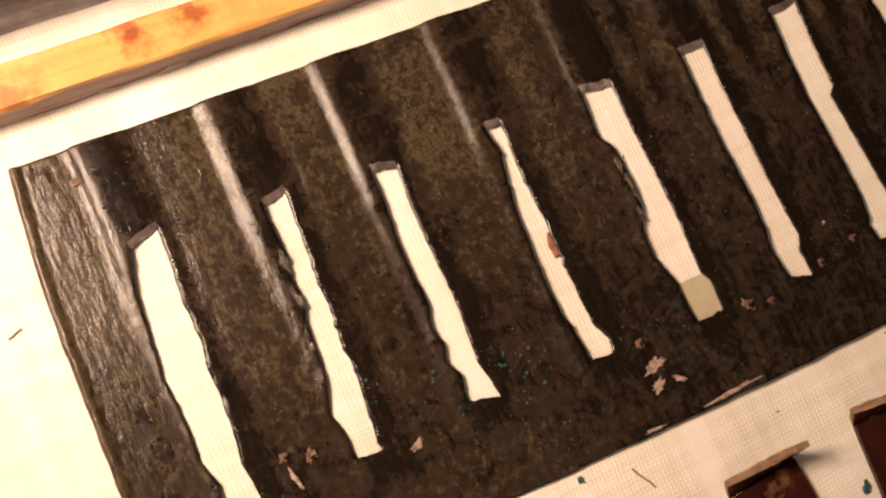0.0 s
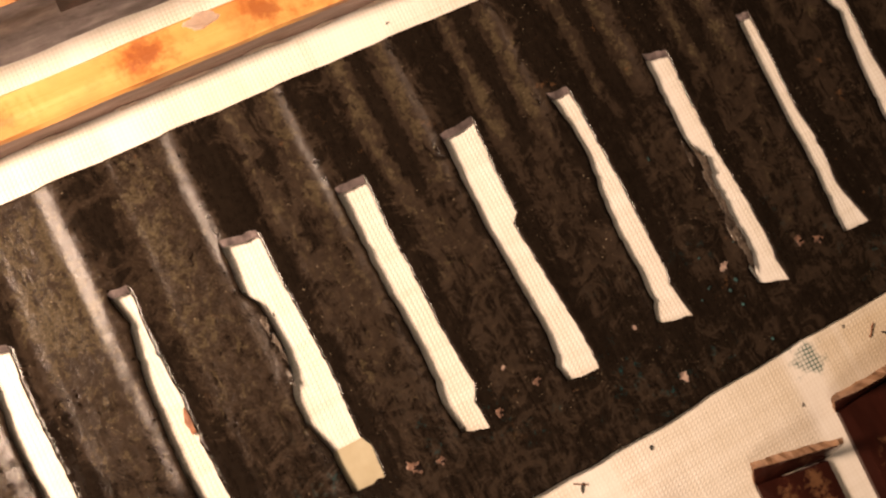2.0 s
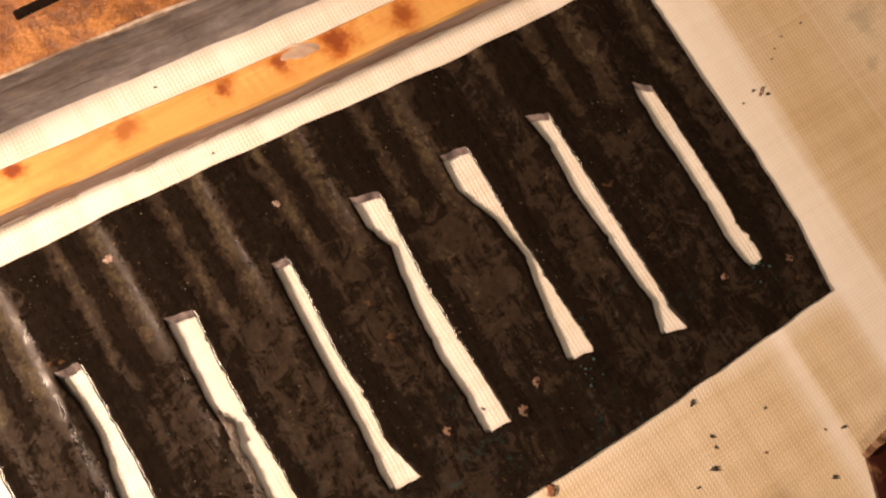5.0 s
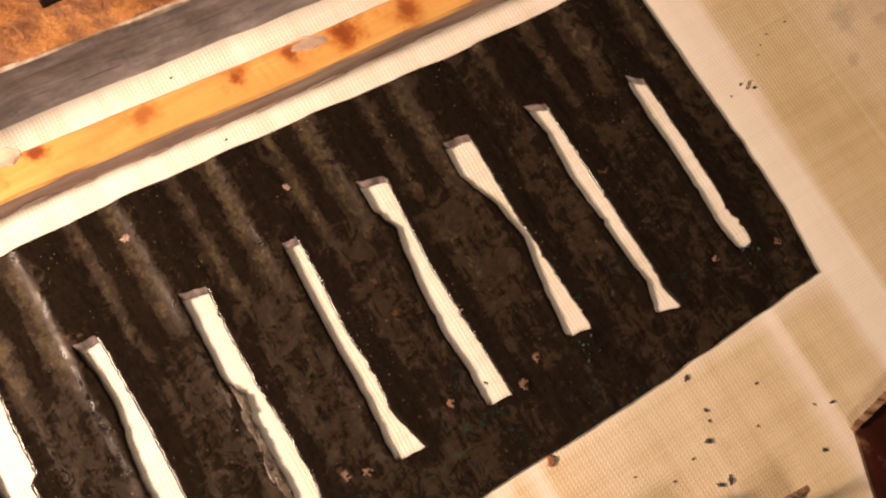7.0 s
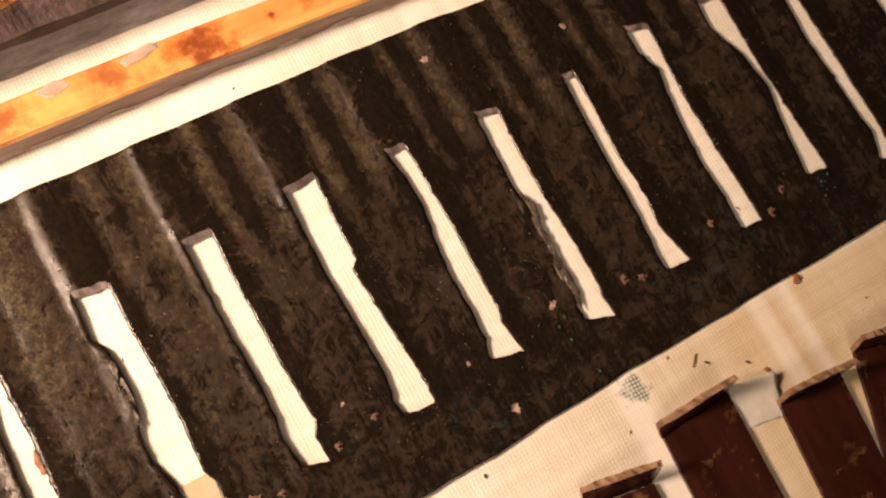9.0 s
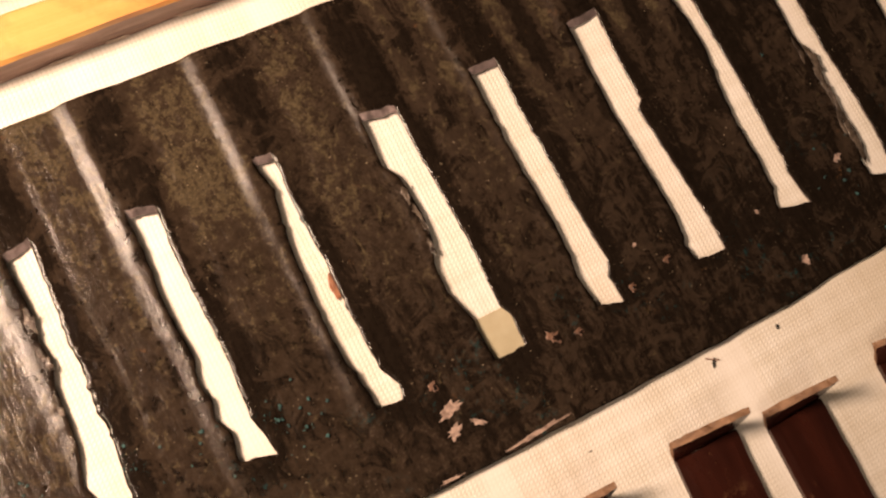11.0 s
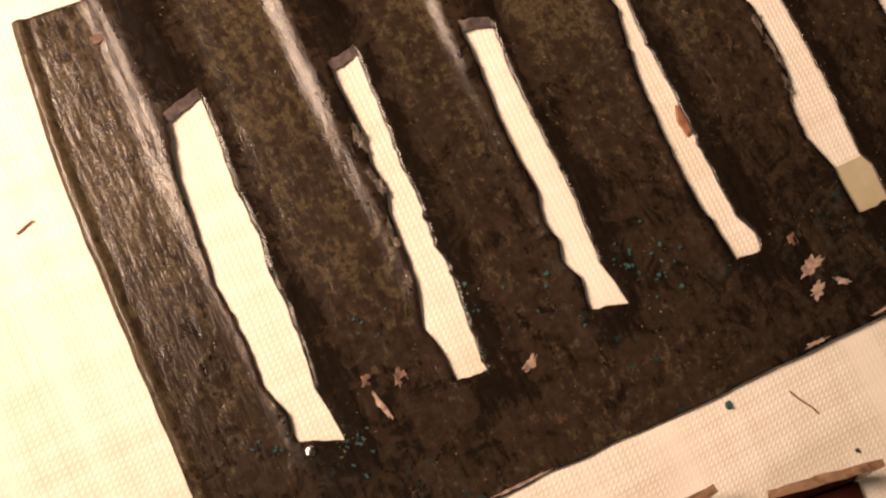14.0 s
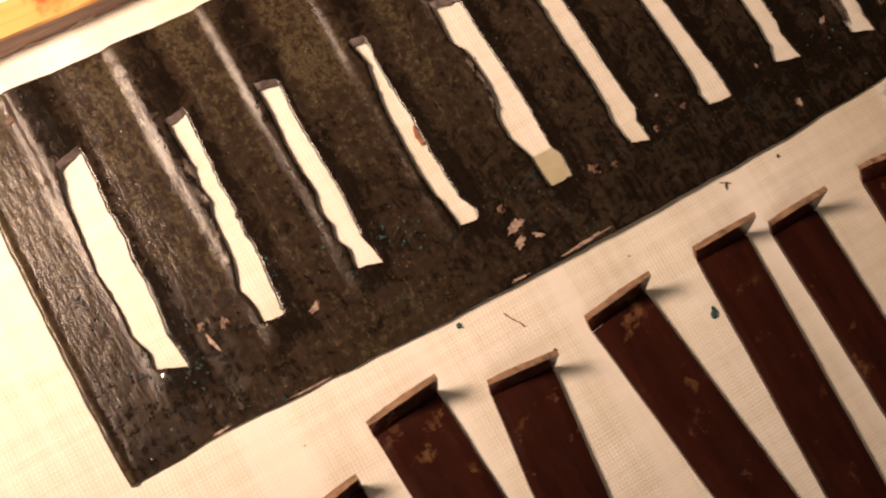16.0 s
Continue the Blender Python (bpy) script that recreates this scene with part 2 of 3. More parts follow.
def grey_board_material():
    n = Nodes("weathered_grey_board")
    grain = n.noise(1, 7, 0.72, n.scaled(110, 420, 420), 0.8)
    mottle = n.noise(300, 7, 0.72)
    both = n.math("ADD", n.math("MULTIPLY", grain, 0.55), n.math("MULTIPLY", mottle, 0.45))
    tone = n.ramp(both, [(0.36, (0.13, 0.115, 0.118)), (0.5, (0.27, 0.245, 0.255)), (0.66, (0.46, 0.43, 0.44))])
    tone = n.mix(n.ramp(n.noise(1, 5, 0.6, n.scaled(55, 160, 240)), [(0.54, 0.0), (0.66, 0.75)]), tone, (0.085, 0.065, 0.058))
    crack = n.ramp(n.noise(1, 4, 0.6, n.scaled(30, 600, 600), 1.0), [(0.70, 0.0), (0.73, 0.9)])
    tone = n.mix(crack, tone, (0.03, 0.022, 0.02))
    return n.finish(tone, 0.75, n.math("SUBTRACT", both, n.math("MULTIPLY", crack, 0.5)), 0.0005)


def board_top_material():
    n = Nodes("orange_brown_varnish")
    cloud = n.noise(170, 8, 0.72, distortion=0.6)
    speck = n.noise(900, 6, 0.7)
    tone = n.ramp(cloud, [(0.38, (0.10, 0.034, 0.011)), (0.48, (0.20, 0.076, 0.018)), (0.54, (0.31, 0.125, 0.030)), (0.68, (0.40, 0.18, 0.048))])
    tone = n.mix(n.ramp(speck, [(0.60, 0.0), (0.66, 0.8)]), tone, (0.11, 0.03, 0.012))
    return n.finish(tone, 0.45, n.math("ADD", speck, cloud), 0.00025)


def lacquer_material():
    n = Nodes("dark_brown_lacquer")
    grain = n.noise(1, 5, 0.65, n.scaled(300, 40, 200))
    tone = n.ramp(grain, [(0.3, (0.016, 0.0045, 0.0032)), (0.7, (0.036, 0.0095, 0.006))])
    scuff = n.ramp(n.noise(260, 6, 0.7), [(0.575, 0.0), (0.66, 0.6)])
    tone = n.mix(n.math("MULTIPLY", scuff, n.ramp(n.noise(80, 2), [(0.46, 0.0), (0.56, 1.0)])), tone, (0.17, 0.085, 0.04))
    return n.finish(tone, n.ramp(n.noise(200, 4), [(0.3, 0.16), (0.7, 0.3)]), n.noise(400, 5), 0.00006)


def raw_wood_material():
    n = Nodes("raw_brown_wood")
    grain = n.noise(1, 6, 0.7, n.scaled(30, 900, 900), 0.2)
    tone = n.ramp(grain, [(0.3, (0.07, 0.034, 0.017)), (0.5, (0.16, 0.085, 0.043)), (0.72, (0.27, 0.155, 0.085))])
    return n.finish(tone, 0.65, grain, 0.0003)


def plain(name, low, high, rough=0.6, scale=600.0, depth=0.0002, **values):
    n = Nodes(name)
    f = n.noise(scale, 5)
    return n.finish(n.ramp(f, [(0.35, low), (0.65, high)]), rough, f, depth, **values)


CLOTH, PLATE, EDGE = cloth_material(), plate_material(), cut_edge_material()
PALE, GREY, VARNISH = pale_wood_material(), grey_board_material(), board_top_material()
LACQUER, RAW = lacquer_material(), raw_wood_material()
GLUE = plain("dried_glue", (0.66, 0.52, 0.42), (0.80, 0.68, 0.57), 0.35, Transmission_Weight=0.6)
TAPE = plain("yellowed_clear_film", (0.50, 0.44, 0.30), (0.58, 0.52, 0.37), 0.18, 300.0, 0.00005, Transmission_Weight=0.3)
CHIP = plain("pale_pink_filler", (0.12, 0.075, 0.058), (0.44, 0.32, 0.26), 0.7, 1300.0)
COPPER = plain("copper_brown_rim", (0.035, 0.017, 0.011), (0.21, 0.115, 0.075), 0.5, 1500.0)
FRAY = plain("frayed_dark_edge", (0.030, 0.023, 0.020), (0.13, 0.10, 0.09), 0.45, 1200.0)
SKIN = plain("torn_skin", (0.018, 0.013, 0.010), (0.11, 0.085, 0.065), 0.2, 900.0, 0.0004)
RIM = plain("chipped_pale_rim", (0.16, 0.11, 0.08), (0.46, 0.38, 0.31), 0.7, 600.0)
BREAK = plain("dark_broken_wood", (0.02, 0.010, 0.008), (0.075, 0.042, 0.033), 0.7, 300.0, 0.0006)
BEAD = plain("bright_metal_bead", (0.45, 0.45, 0.43), (0.65, 0.64, 0.60), 0.2, 300.0, Metallic=1.0)
PIT = plain("dark_pit", (0.004, 0.0025, 0.002), (0.014, 0.008, 0.006), 0.25)
TEAL = plain("green_corrosion_crumb", (0.008, 0.028, 0.028), (0.022, 0.075, 0.072), 0.8)
SOOT = plain("black_crumb", (0.012, 0.012, 0.010), (0.04, 0.035, 0.03), 0.75)
RUST = plain("red_brown_crumb", (0.10, 0.035, 0.018), (0.26, 0.11, 0.05), 0.65)
PLASTER = plain("room_paint", (0.26, 0.22, 0.18), (0.32, 0.27, 0.22), 0.9, 20.0)
TABLE = plain("table_wood", (0.16, 0.09, 0.05), (0.26, 0.15, 0.08), 0.5, 40.0)
PAPER = plain("thin_grey_paper", (0.55, 0.52, 0.46), (0.68, 0.64, 0.58), 0.6, 300.0, Transmission_Weight=0.2)

# ---------------------------------------------------------------- mesh helpers


def mesh_object(name, verts, faces, mats, indices=None, parent=None, label="", smooth=False):
    """One mesh from places in centimetres."""
    me = bpy.data.meshes.new(name)
    me.from_pydata([(x * CM, y * CM, z * CM) for x, y, z in verts], [], faces)
    for m in mats:
        me.materials.append(m)
    if indices is not None:
        me.polygons.foreach_set("material_index", indices)
    if smooth:
        me.polygons.foreach_set("use_smooth", [True] * len(me.polygons))
    me.update()
    ob = new(name, me)
    if parent:
        ob.parent = parent
    return tagged(ob, label)


def part(name, bm, mats, parent=None, label="", smooth=False):
    me = bpy.data.meshes.new(name)
    bm.normal_update()
    bm.to_mesh(me)
    bm.free()
    for m in mats if isinstance(mats, (list, tuple)) else [mats]:
        me.materials.append(m)
    if smooth:
        me.polygons.foreach_set("use_smooth", [True] * len(me.polygons))
    ob = new(name, me)
    if parent:
        ob.parent = parent
    return tagged(ob, label)


class Lattice:
    """Smooth random heights over the plan."""

    def __init__(self, seed, cell_x, cell_y):
        self.grid = np.random.RandomState(seed).rand(256, 256)
        self.cx, self.cy = cell_x, cell_y

    def __call__(self, x, y):
        u, v = np.asarray(x) / self.cx + 64, np.asarray(y) / self.cy + 64
        i, j = np.floor(u).astype(int), np.floor(v).astype(int)
        a, b = u - i, v - j
        a, b = a * a * (3 - 2 * a), b * b * (3 - 2 * b)
        g = self.grid
        at = lambda p, q: g[p % 256, q % 256]
        return (at(i, j) * (1 - a) + at(i + 1, j) * a) * (1 - b) + (at(i, j + 1) * (1 - a) + at(i + 1, j + 1) * a) * b - 0.5


def box_bm(x0, x1, y0, y1, z0, z1, bevel=0.0, segments=2):
    bm = bmesh.new()
    bmesh.ops.create_cube(bm, size=1)
    for v in bm.verts:
        v.co = Vector(((x0 + x1) / 2 + v.co.x * (x1 - x0), (y0 + y1) / 2 + v.co.y * (y1 - y0), (z0 + z1) / 2 + v.co.z * (z1 - z0))) * CM
    if bevel:
        bmesh.ops.bevel(bm, geom=bm.edges[:], offset=bevel * CM, segments=segments, affect="EDGES")
    return bm


# ---------------------------------------------------------------- setting
def build_setting():
    bm = box_bm(-40, 60, -40, 40, -3.2, -0.22, 0.3)
    tagged(part("table", bm, TABLE), "plain brown wooden table under the cloth", "table", kind="structure")
    nx, ny = 120, 96
    flat = Lattice(5, 9, 9)
    xs, ys = np.linspace(-30, 50, nx), np.linspace(-30, 34, ny)
    verts = []
    for y in ys:
        for x in xs:
            far = max(0.0, max(-4 - x, x - 24, -6 - y, y - 12) / 8)
            verts.append((x, y, 0.0 + min(far, 1.0) * 0.25 * float(flat(x, y))))
    n = len(verts)
    verts += [(x, y, z - 0.06) for x, y, z in verts]
    faces = []
    for j in range(ny - 1):
        for i in range(nx - 1):
            a = j * nx + i
            faces.append((a, a + 1, a + nx + 1, a + nx))
            faces.append((n + a, n + a + nx, n + a + nx + 1, n + a + 1))
    tagged(mesh_object("tablecloth", verts, faces, [CLOTH], smooth=True), "cream white coarse woven cotton cloth, lying flat", "cloth", kind="structure")
    # the room round the table
    for name, b in (("floor", (-160, 180, -160, 180, -78, -75)), ("ceiling", (-160, 180, -160, 180, 175, 178)),
                    ("wall_west", (-163, -160, -160, 180, -75, 175)), ("wall_east", (180, 183, -160, 180, -75, 175)),
                    ("wall_south", (-160, 180, -163, -160, -75, 175)), ("wall_north", (-160, 180, 180, 183, -75, 175))):
        tagged(part(name, box_bm(*b), TABLE if name == "floor" else PLASTER), "plain painted room surface", name.split("_")[0], kind="structure")


build_setting()

# ---------------------------------------------------------------- the slotted plate
# each slot: stations down its two sides as (y, x) in centimetres, from its top to its foot
SLOTS = []


def slot(left, right):
    """One slot; the sides stand a little further apart along the middle of the plate."""
    at = right[0][1]
    ease = float(np.interp(at, [5.4, 6.8, 8.2, 9.6, 10.9, 12.2, 13.5, 14.8, 16.1, 17.3], [0, .03, .03, 0, .03, .025, .04, .05, .015, 0]))
    back = float(np.interp(at, [5.4, 6.8, 8.2, 9.6], [0, .02, .015, 0]))
    SLOTS.append(([(y, x - back) for y, x in left], [(y, x + ease) for y, x in right]))


slot([(3.96, .97), (3.70, .89), (3.49, .85), (3.26, .85), (2.97, .81), (2.58, .78), (2.22, .80), (1.91, .82), (1.64, .80), (1.33, .88), (1.11, .85)],
     [(4.08, 1.31), (3.64, 1.29), (3.24, 1.26), (2.80, 1.27), (2.50, 1.23), (2.12, 1.24), (1.73, 1.21), (1.47, 1.17), (1.26, 1.20), (.96, 1.22)])
slot([(3.88, 2.43), (3.57, 2.44), (3.27, 2.46), (3.02, 2.40), (2.79, 2.44), (2.56, 2.37), (2.30, 2.35), (1.99, 2.34), (1.77, 2.29), (1.52, 2.22), (1.28, 2.28), (1.0, 2.28)],
     [(3.97, 2.72), (3.66, 2.70), (3.31, 2.68), (2.92, 2.65), (2.54, 2.66), (2.18, 2.62), (1.90, 2.65), (1.60, 2.61), (1.30, 2.58), (.99, 2.56)])
slot([(3.83, 3.69), (3.38, 3.69), (2.82, 3.65), (2.20, 3.68), (1.94, 3.61), (1.76, 3.65), (1.54, 3.60), (1.36, 3.70), (1.06, 3.65)],
     [(3.76, 3.99), (3.27, 3.95), (2.77, 3.96), (2.22, 3.98), (1.81, 3.96), (1.41, 3.92), (1.26, 3.97), (.96, 4.02)])
slot([(3.78, 5.12), (3.48, 5.19), (3.10, 5.11), (2.75, 5.07), (2.32, 5.05), (1.90, 5.03), (1.49, 5.05), (1.17, 5.11), (.89, 5.13)],
     [(3.79, 5.35), (3.29, 5.31), (2.87, 5.33), (2.49, 5.34), (2.02, 5.33), (1.63, 5.33), (1.26, 5.34), (1.04, 5.45), (.88, 5.41)])
slot([(3.79, 6.44), (3.24, 6.41), (3.05, 6.53), (2.58, 6.56), (2.25, 6.52), (2.01, 6.42), (1.67, 6.41), (1.28, 6.52), (.77, 6.52)],
     [(3.74, 6.81), (3.22, 6.80), (2.61, 6.83), (1.97, 6.84), (1.29, 6.81), (1.16, 6.88), (.78, 6.86)])
slot([(3.79, 7.84), (3.37, 7.85), (2.89, 7.84), (2.37, 7.86), (1.88, 7.89), (1.45, 7.87), (1.19, 7.83), (.80, 7.86)],
     [(3.82, 8.17), (3.28, 8.14), (2.57, 8.16), (2.01, 8.16), (1.53, 8.18), (1.22, 8.21), (1.04, 8.12), (.73, 8.14)])
slot([(3.84, 9.22), (3.36, 9.21), (2.71, 9.20), (2.01, 9.23), (1.44, 9.25), (1.06, 9.22), (.95, 9.17), (.75, 9.22)],
     [(3.90, 9.68), (3.43, 9.62), (2.73, 9.61), (2.62, 9.51), (2.26, 9.54), (1.71, 9.58), (1.12, 9.63), (.72, 9.62)])
slot([(3.76, 10.62), (3.38, 10.72), (2.90, 10.72), (2.42, 10.62), (1.95, 10.59), (1.43, 10.60), (1.05, 10.57), (.83, 10.52)],
     [(3.74, 10.87), (3.26, 10.89), (2.58, 10.90), (1.95, 10.89), (1.37, 10.88), (1.15, 10.84), (.72, 10.93)])
slot([(3.70, 11.96), (3.20, 11.95), (2.66, 11.92), (2.45, 11.95), (2.30, 12.04), (1.92, 11.98), (1.43, 11.98), (1.01, 11.98), (.89, 11.85), (.68, 11.88)],
     [(3.64, 12.25), (3.11, 12.22), (2.38, 12.20), (1.75, 12.24), (1.11, 12.24), (.86, 12.21), (.55, 12.26)])
slot([(3.65, 13.34), (3.02, 13.31), (2.40, 13.28), (1.74, 13.27), (1.28, 13.25), (1.00, 13.20), (.73, 13.21)],
     [(3.65, 13.49), (2.99, 13.46), (2.30, 13.42), (1.80, 13.47), (1.32, 13.40), (.97, 13.48), (.72, 13.55)])
slot([(3.90, 14.53), (3.55, 14.53), (3.22, 14.67), (2.84, 14.60), (2.37, 14.53), (1.83, 14.49), (1.21, 14.51), (.75, 14.49)],
     [(3.80, 14.84), (3.22, 14.78), (2.53, 14.74), (1.86, 14.74), (1.37, 14.76), (.71, 14.78)])
slot([(3.81, 15.77), (3.41, 15.74), (2.86, 15.95), (2.30, 16.03), (2.00, 15.96), (1.54, 15.88), (.97, 15.80)],
     [(3.76, 16.10), (3.22, 16.09), (2.58, 16.07), (2.01, 16.10), (1.49, 16.11), (.92, 16.13)])
slot([(3.75, 16.97), (3.35, 17.05), (2.71, 17.00), (2.17, 17.03), (1.47, 17.05), (1.06, 17.09), (.95, 17.06), (.64, 16.98)],
     [(3.66, 17.25), (3.11, 17.25), (2.44, 17.26), (1.78, 17.26), (1.05, 17.26), (.90, 17.22), (.56, 17.31)])
slot([(3.46, 18.43), (2.89, 18.39), (2.25, 18.41), (1.68, 18.39), (1.12, 18.36), (.78, 18.42)],
     [(3.30, 18.64), (2.71, 18.64), (2.17, 18.64), (1.63, 18.63), (1.21, 18.59), (1.13, 18.65), (.80, 18.63)])

THICK = 0.020
LIP = 0.085


def bump(d):
    """A rounded swelling: 1 in the middle, 0 from d = 1 on."""
    d = np.clip(np.abs(d), 0, 1)
    return 0.5 + 0.5 * np.cos(math.pi * d)


def build_plate():
    step = 0.026
    rows = np.arange(0, 5.2 + step / 2, step)
    height = len(rows)
    jag, jag2 = Lattice(21, 1.0, 0.08), Lattice(22, 1.0, 0.22)
    wide = Lattice(23, 1.9, 1.6)
    mid = Lattice(24, 0.35, 0.45)
    small = Lattice(25, 0.09, 0.12)

    def side(stations, n):
        ys, xs = zip(*stations[::-1])
        x = np.interp(rows, ys, xs)
        nick = np.maximum(jag(n * 5.7 + 0 * rows, rows * 0.6) - 0.30, 0) * (1 if n % 2 == 0 else -1)
        return x + 0.016 * jag(n * 7.3 + 0 * rows, rows) + 0.008 * jag2(n * 3.1 + 0 * rows, rows) + 0.14 * nick

    lines, slot_of = [], []
    left = np.interp(rows, [0, 1.2, 3.3, 4.2, 5.2], [-0.03, -0.05, -0.02, 0.02, 0.14]) + 0.012 * jag2(90 + 0 * rows, rows)
    right = np.interp(rows, [0, 1, 2, 3.3, 4.3, 5.2], [19.16, 19.31, 19.33, 19.30, 19.31, 19.33]) + 0.02 * jag2(91 + 0 * rows, rows)
    ends = [left]
    for n, (l, r) in enumerate(SLOTS):
        ends += [side(l, 2 * n), side(r, 2 * n + 1)]
    ends.append(right)
    cols, kinds = [ends[0]], []
    for k in range(len(ends) - 1):
        is_slot = k % 2 == 1
        count = 5 if is_slot else (26 if k in (0, len(ends) - 2) else 20)
        for c in range(1, count + 1):
            cols.append(ends[k] + (ends[k + 1] - ends[k]) * c / count)
            kinds.append((k // 2, c, count) if is_slot else None)
    x = np.stack(cols, 1)
    width = x.shape[1]
    y = np.repeat(rows[:, None], width, 1).copy()
    # slanting ends of the slots; the upper end is cut on a slope
    slant = np.zeros_like(y)
    solid = np.ones((height - 1, width - 1), bool)
    for c, kind in enumerate(kinds):
        if kind is None:
            continue
        n, at, count = kind
        l, r = SLOTS[n]
        top, foot = (l[0][0] + r[0][0]) / 2, (l[-1][0] + r[-1][0]) / 2
        rt, rf = int(round(top / step)), int(round(foot / step))
        solid[rf:rt, c] = False
        for e in ((c, c + 1) if at == 1 else (c + 1,)):
            s = (e - (c + 1 - at)) / count - 0.5
            slant[:, e] = np.maximum(slant[:, e], LIP * np.exp(-((rows - rows[rt]) / 0.16) ** 2))
            for line, span in ((rows[rt], r[0][0] - l[0][0]), (rows[rf], r[-1][0] - l[-1][0])):
                shift = s * span + 0.04 * jag(n + s * 3.0 + 40, rows[0] + s * 0.4)
                y[:, e] += shift * np.exp(-((rows - line) / 0.22) ** 2)
    low = np.interp(x, [0, 1.1, 2.9, 5, 7.4, 9.6, 11.6, 14, 16.5, 19.2], [0, 0.03, -0.05, -0.14, -0.18, -0.21, -0.15, -0.13, -0.12, 0])
    high = np.interp(x, [0, 2.4, 6, 8, 10, 12, 13.5, 14.6, 16.5, 18.5, 19.3], [5.25, 5.24, 5.25, 5.25, 5.24, 5.20, 5.12, 5.05, 4.91, 4.85, 4.83])
    fall = np.clip(1 - y / 0.5, 0, 1)
    rise = np.clip((y - 4.2) / 1.0, 0, 1)
    y = y + (low + 0.03 * jag2(x * 3, x * 0 + 9)) * fall + (high - 5.2 + 0.010 * jag2(x * 2, x * 0 + 5)) * rise
    # relief: rounded swellings that carry the slots, the bead of the left edge, dents
    # the sheet bows up off the cloth in the middle of its length
    z = np.interp(x, [0, 0.3, 2, 4, 5.5, 7.2, 8.3, 9.6, 11, 14, 17, 19, 19.3], [.03, .03, .033, .04, .05, .055, .05, .042, .036, .034, .032, .03, .03])
    z = 0.03 + (z - 0.03) * np.interp(y, [0, 1, 3.6, 4.6, 5.3], [2.2, 1.0, 0.9, 0.6, 0.25])
    film = np.ones_like(x)
    ridge_width = Lattice(26, 2.0, 1.1)
    for n, (l, r) in enumerate(SLOTS):
        mid_line = (np.mean([q[1] for q in l]) + np.mean([q[1] for q in r])) / 2 + 0.02 + 0.05 * ridge_width(n * 2.0 + 0 * y, y)
        d = (x - mid_line + 0.01) / (0.33 + 0.03 * ridge_width(n * 2.0 + 9 + 0 * y, y))
        # a steep flank on one side, a long slope on the other
        u = np.clip((d + 1) / 2, 0, 1)
        crown = np.where(u < 0.2, np.sin(0.5 * math.pi * u / 0.2) ** 1.3, np.cos(0.5 * math.pi * (u - 0.2) / 0.8) ** 0.8)
        tall = np.interp(mid_line, [0, 6, 11, 19], [0.062, 0.055, 0.042, 0.032]) * (0.5 + 0.5 * np.clip((y - 3.3) / 0.5, 0, 1))
        z += tall * crown * np.clip((y - 0.55) / 0.35, 0, 1)
        film -= 0.95 * bump((x - mid_line - 0.09) / 0.40) ** 0.6 * np.clip((y - 0.5) / 0.4, 0, 1)
        # near the top edge the film is left in two strips beside each swelling
        head = np.clip((y - 3.2) / 0.5, 0, 1) * np.clip((x - 6.2) / 2.5, 0, 1)
        away = np.abs(x - mid_line - 0.02)
        film += head * (0.42 * bump((away - 0.43) / 0.14) - 0.75 * bump((away - 0.70) / 0.18))
        # the hard crease along the shaded side
        z -= 0.010 * bump((x - mid_line - 0.41) / 0.05) * np.clip((y - 0.1) / 0.3, 0, 1)
        z -= 0.005 * bump((x - mid_line + 0.42) / 0.05) * np.clip((y - 0.1) / 0.3, 0, 1)
    z += 0.035 * bump((x - left[:, None] - 0.055) / 0.065) - 0.02 * bump((x - left[:, None] - 0.14) / 0.03)
    film += 0.7 * bump((x - left[:, None] - 0.05) / 0.07)
    # wrinkles, dents and a shallow cross fold over the seventh swelling
    z += 0.010 * wide(x, y) + 0.009 * mid(x, y) + 0.007 * small(x, y)
    fold = (y - 4.02 - 0.10 * (x - 9.5)) / 0.035
    z -= 0.012 * bump(fold) * bump((x - 9.9) / 1.3)
    z += 0.008 * bump(fold - 2) * bump((x - 9.9) / 1.3)
    z = np.maximum(z, THICK + 0.005)
    count = height * width
    top = np.stack([x, y, z], -1).reshape(-1, 3)
    under = top.copy()
    under[:, 2] -= THICK + 0.25 * slant.ravel()
    top[:, 1] += slant.ravel()
    faces, index = [], []
    edges = set()
    for j in range(height - 1):
        for i in np.flatnonzero(solid[j]):
            a = j * width + int(i)
            quad = (a, a + 1, a + width + 1, a + width)
            faces.append(quad)
            index.append(0)
            faces.append(tuple(count + v for v in quad[::-1]))
            index.append(0)
            for p, q in zip(quad, quad[1:] + quad[:1]):
                if (q, p) in edges:
                    edges.discard((q, p))
                else:
                    edges.add((p, q))
    for p, q in sorted(edges):
        faces.append((q, p, count + p, count + q))
        index.append(1 if slant.flat[p] > 0.02 and slant.flat[q] > 0.02 and abs(top[p][0] - top[q][0]) > abs(top[p][1] - top[q][1]) * 0.5 else 2)
    used = np.zeros(2 * count, int)
    for f in faces:
        used[list(f)] = 1
    renum = np.cumsum(used) - 1
    verts = np.concatenate([top, under])[used > 0]
    faces = [tuple(int(renum[v]) for v in f) for f in faces]
    body = mesh_object("plate_body", verts.tolist(), faces, [PLATE, EDGE, FRAY], index, smooth=False)
    me = body.data
    layer = me.attributes.new("film", "FLOAT", "POINT")
    layer.data.foreach_set("value", np.concatenate([film.ravel(), film.ravel()])[used > 0])
    me.polygons.foreach_set("use_smooth", [i == 0 for i in index])
    return body


plate = new("slotted_plate")
tagged(plate, "long blackened corroded plate with fourteen ragged cut slots, lying on cloth", "slotted plate")
plate_body = build_plate()
plate_body.parent = plate


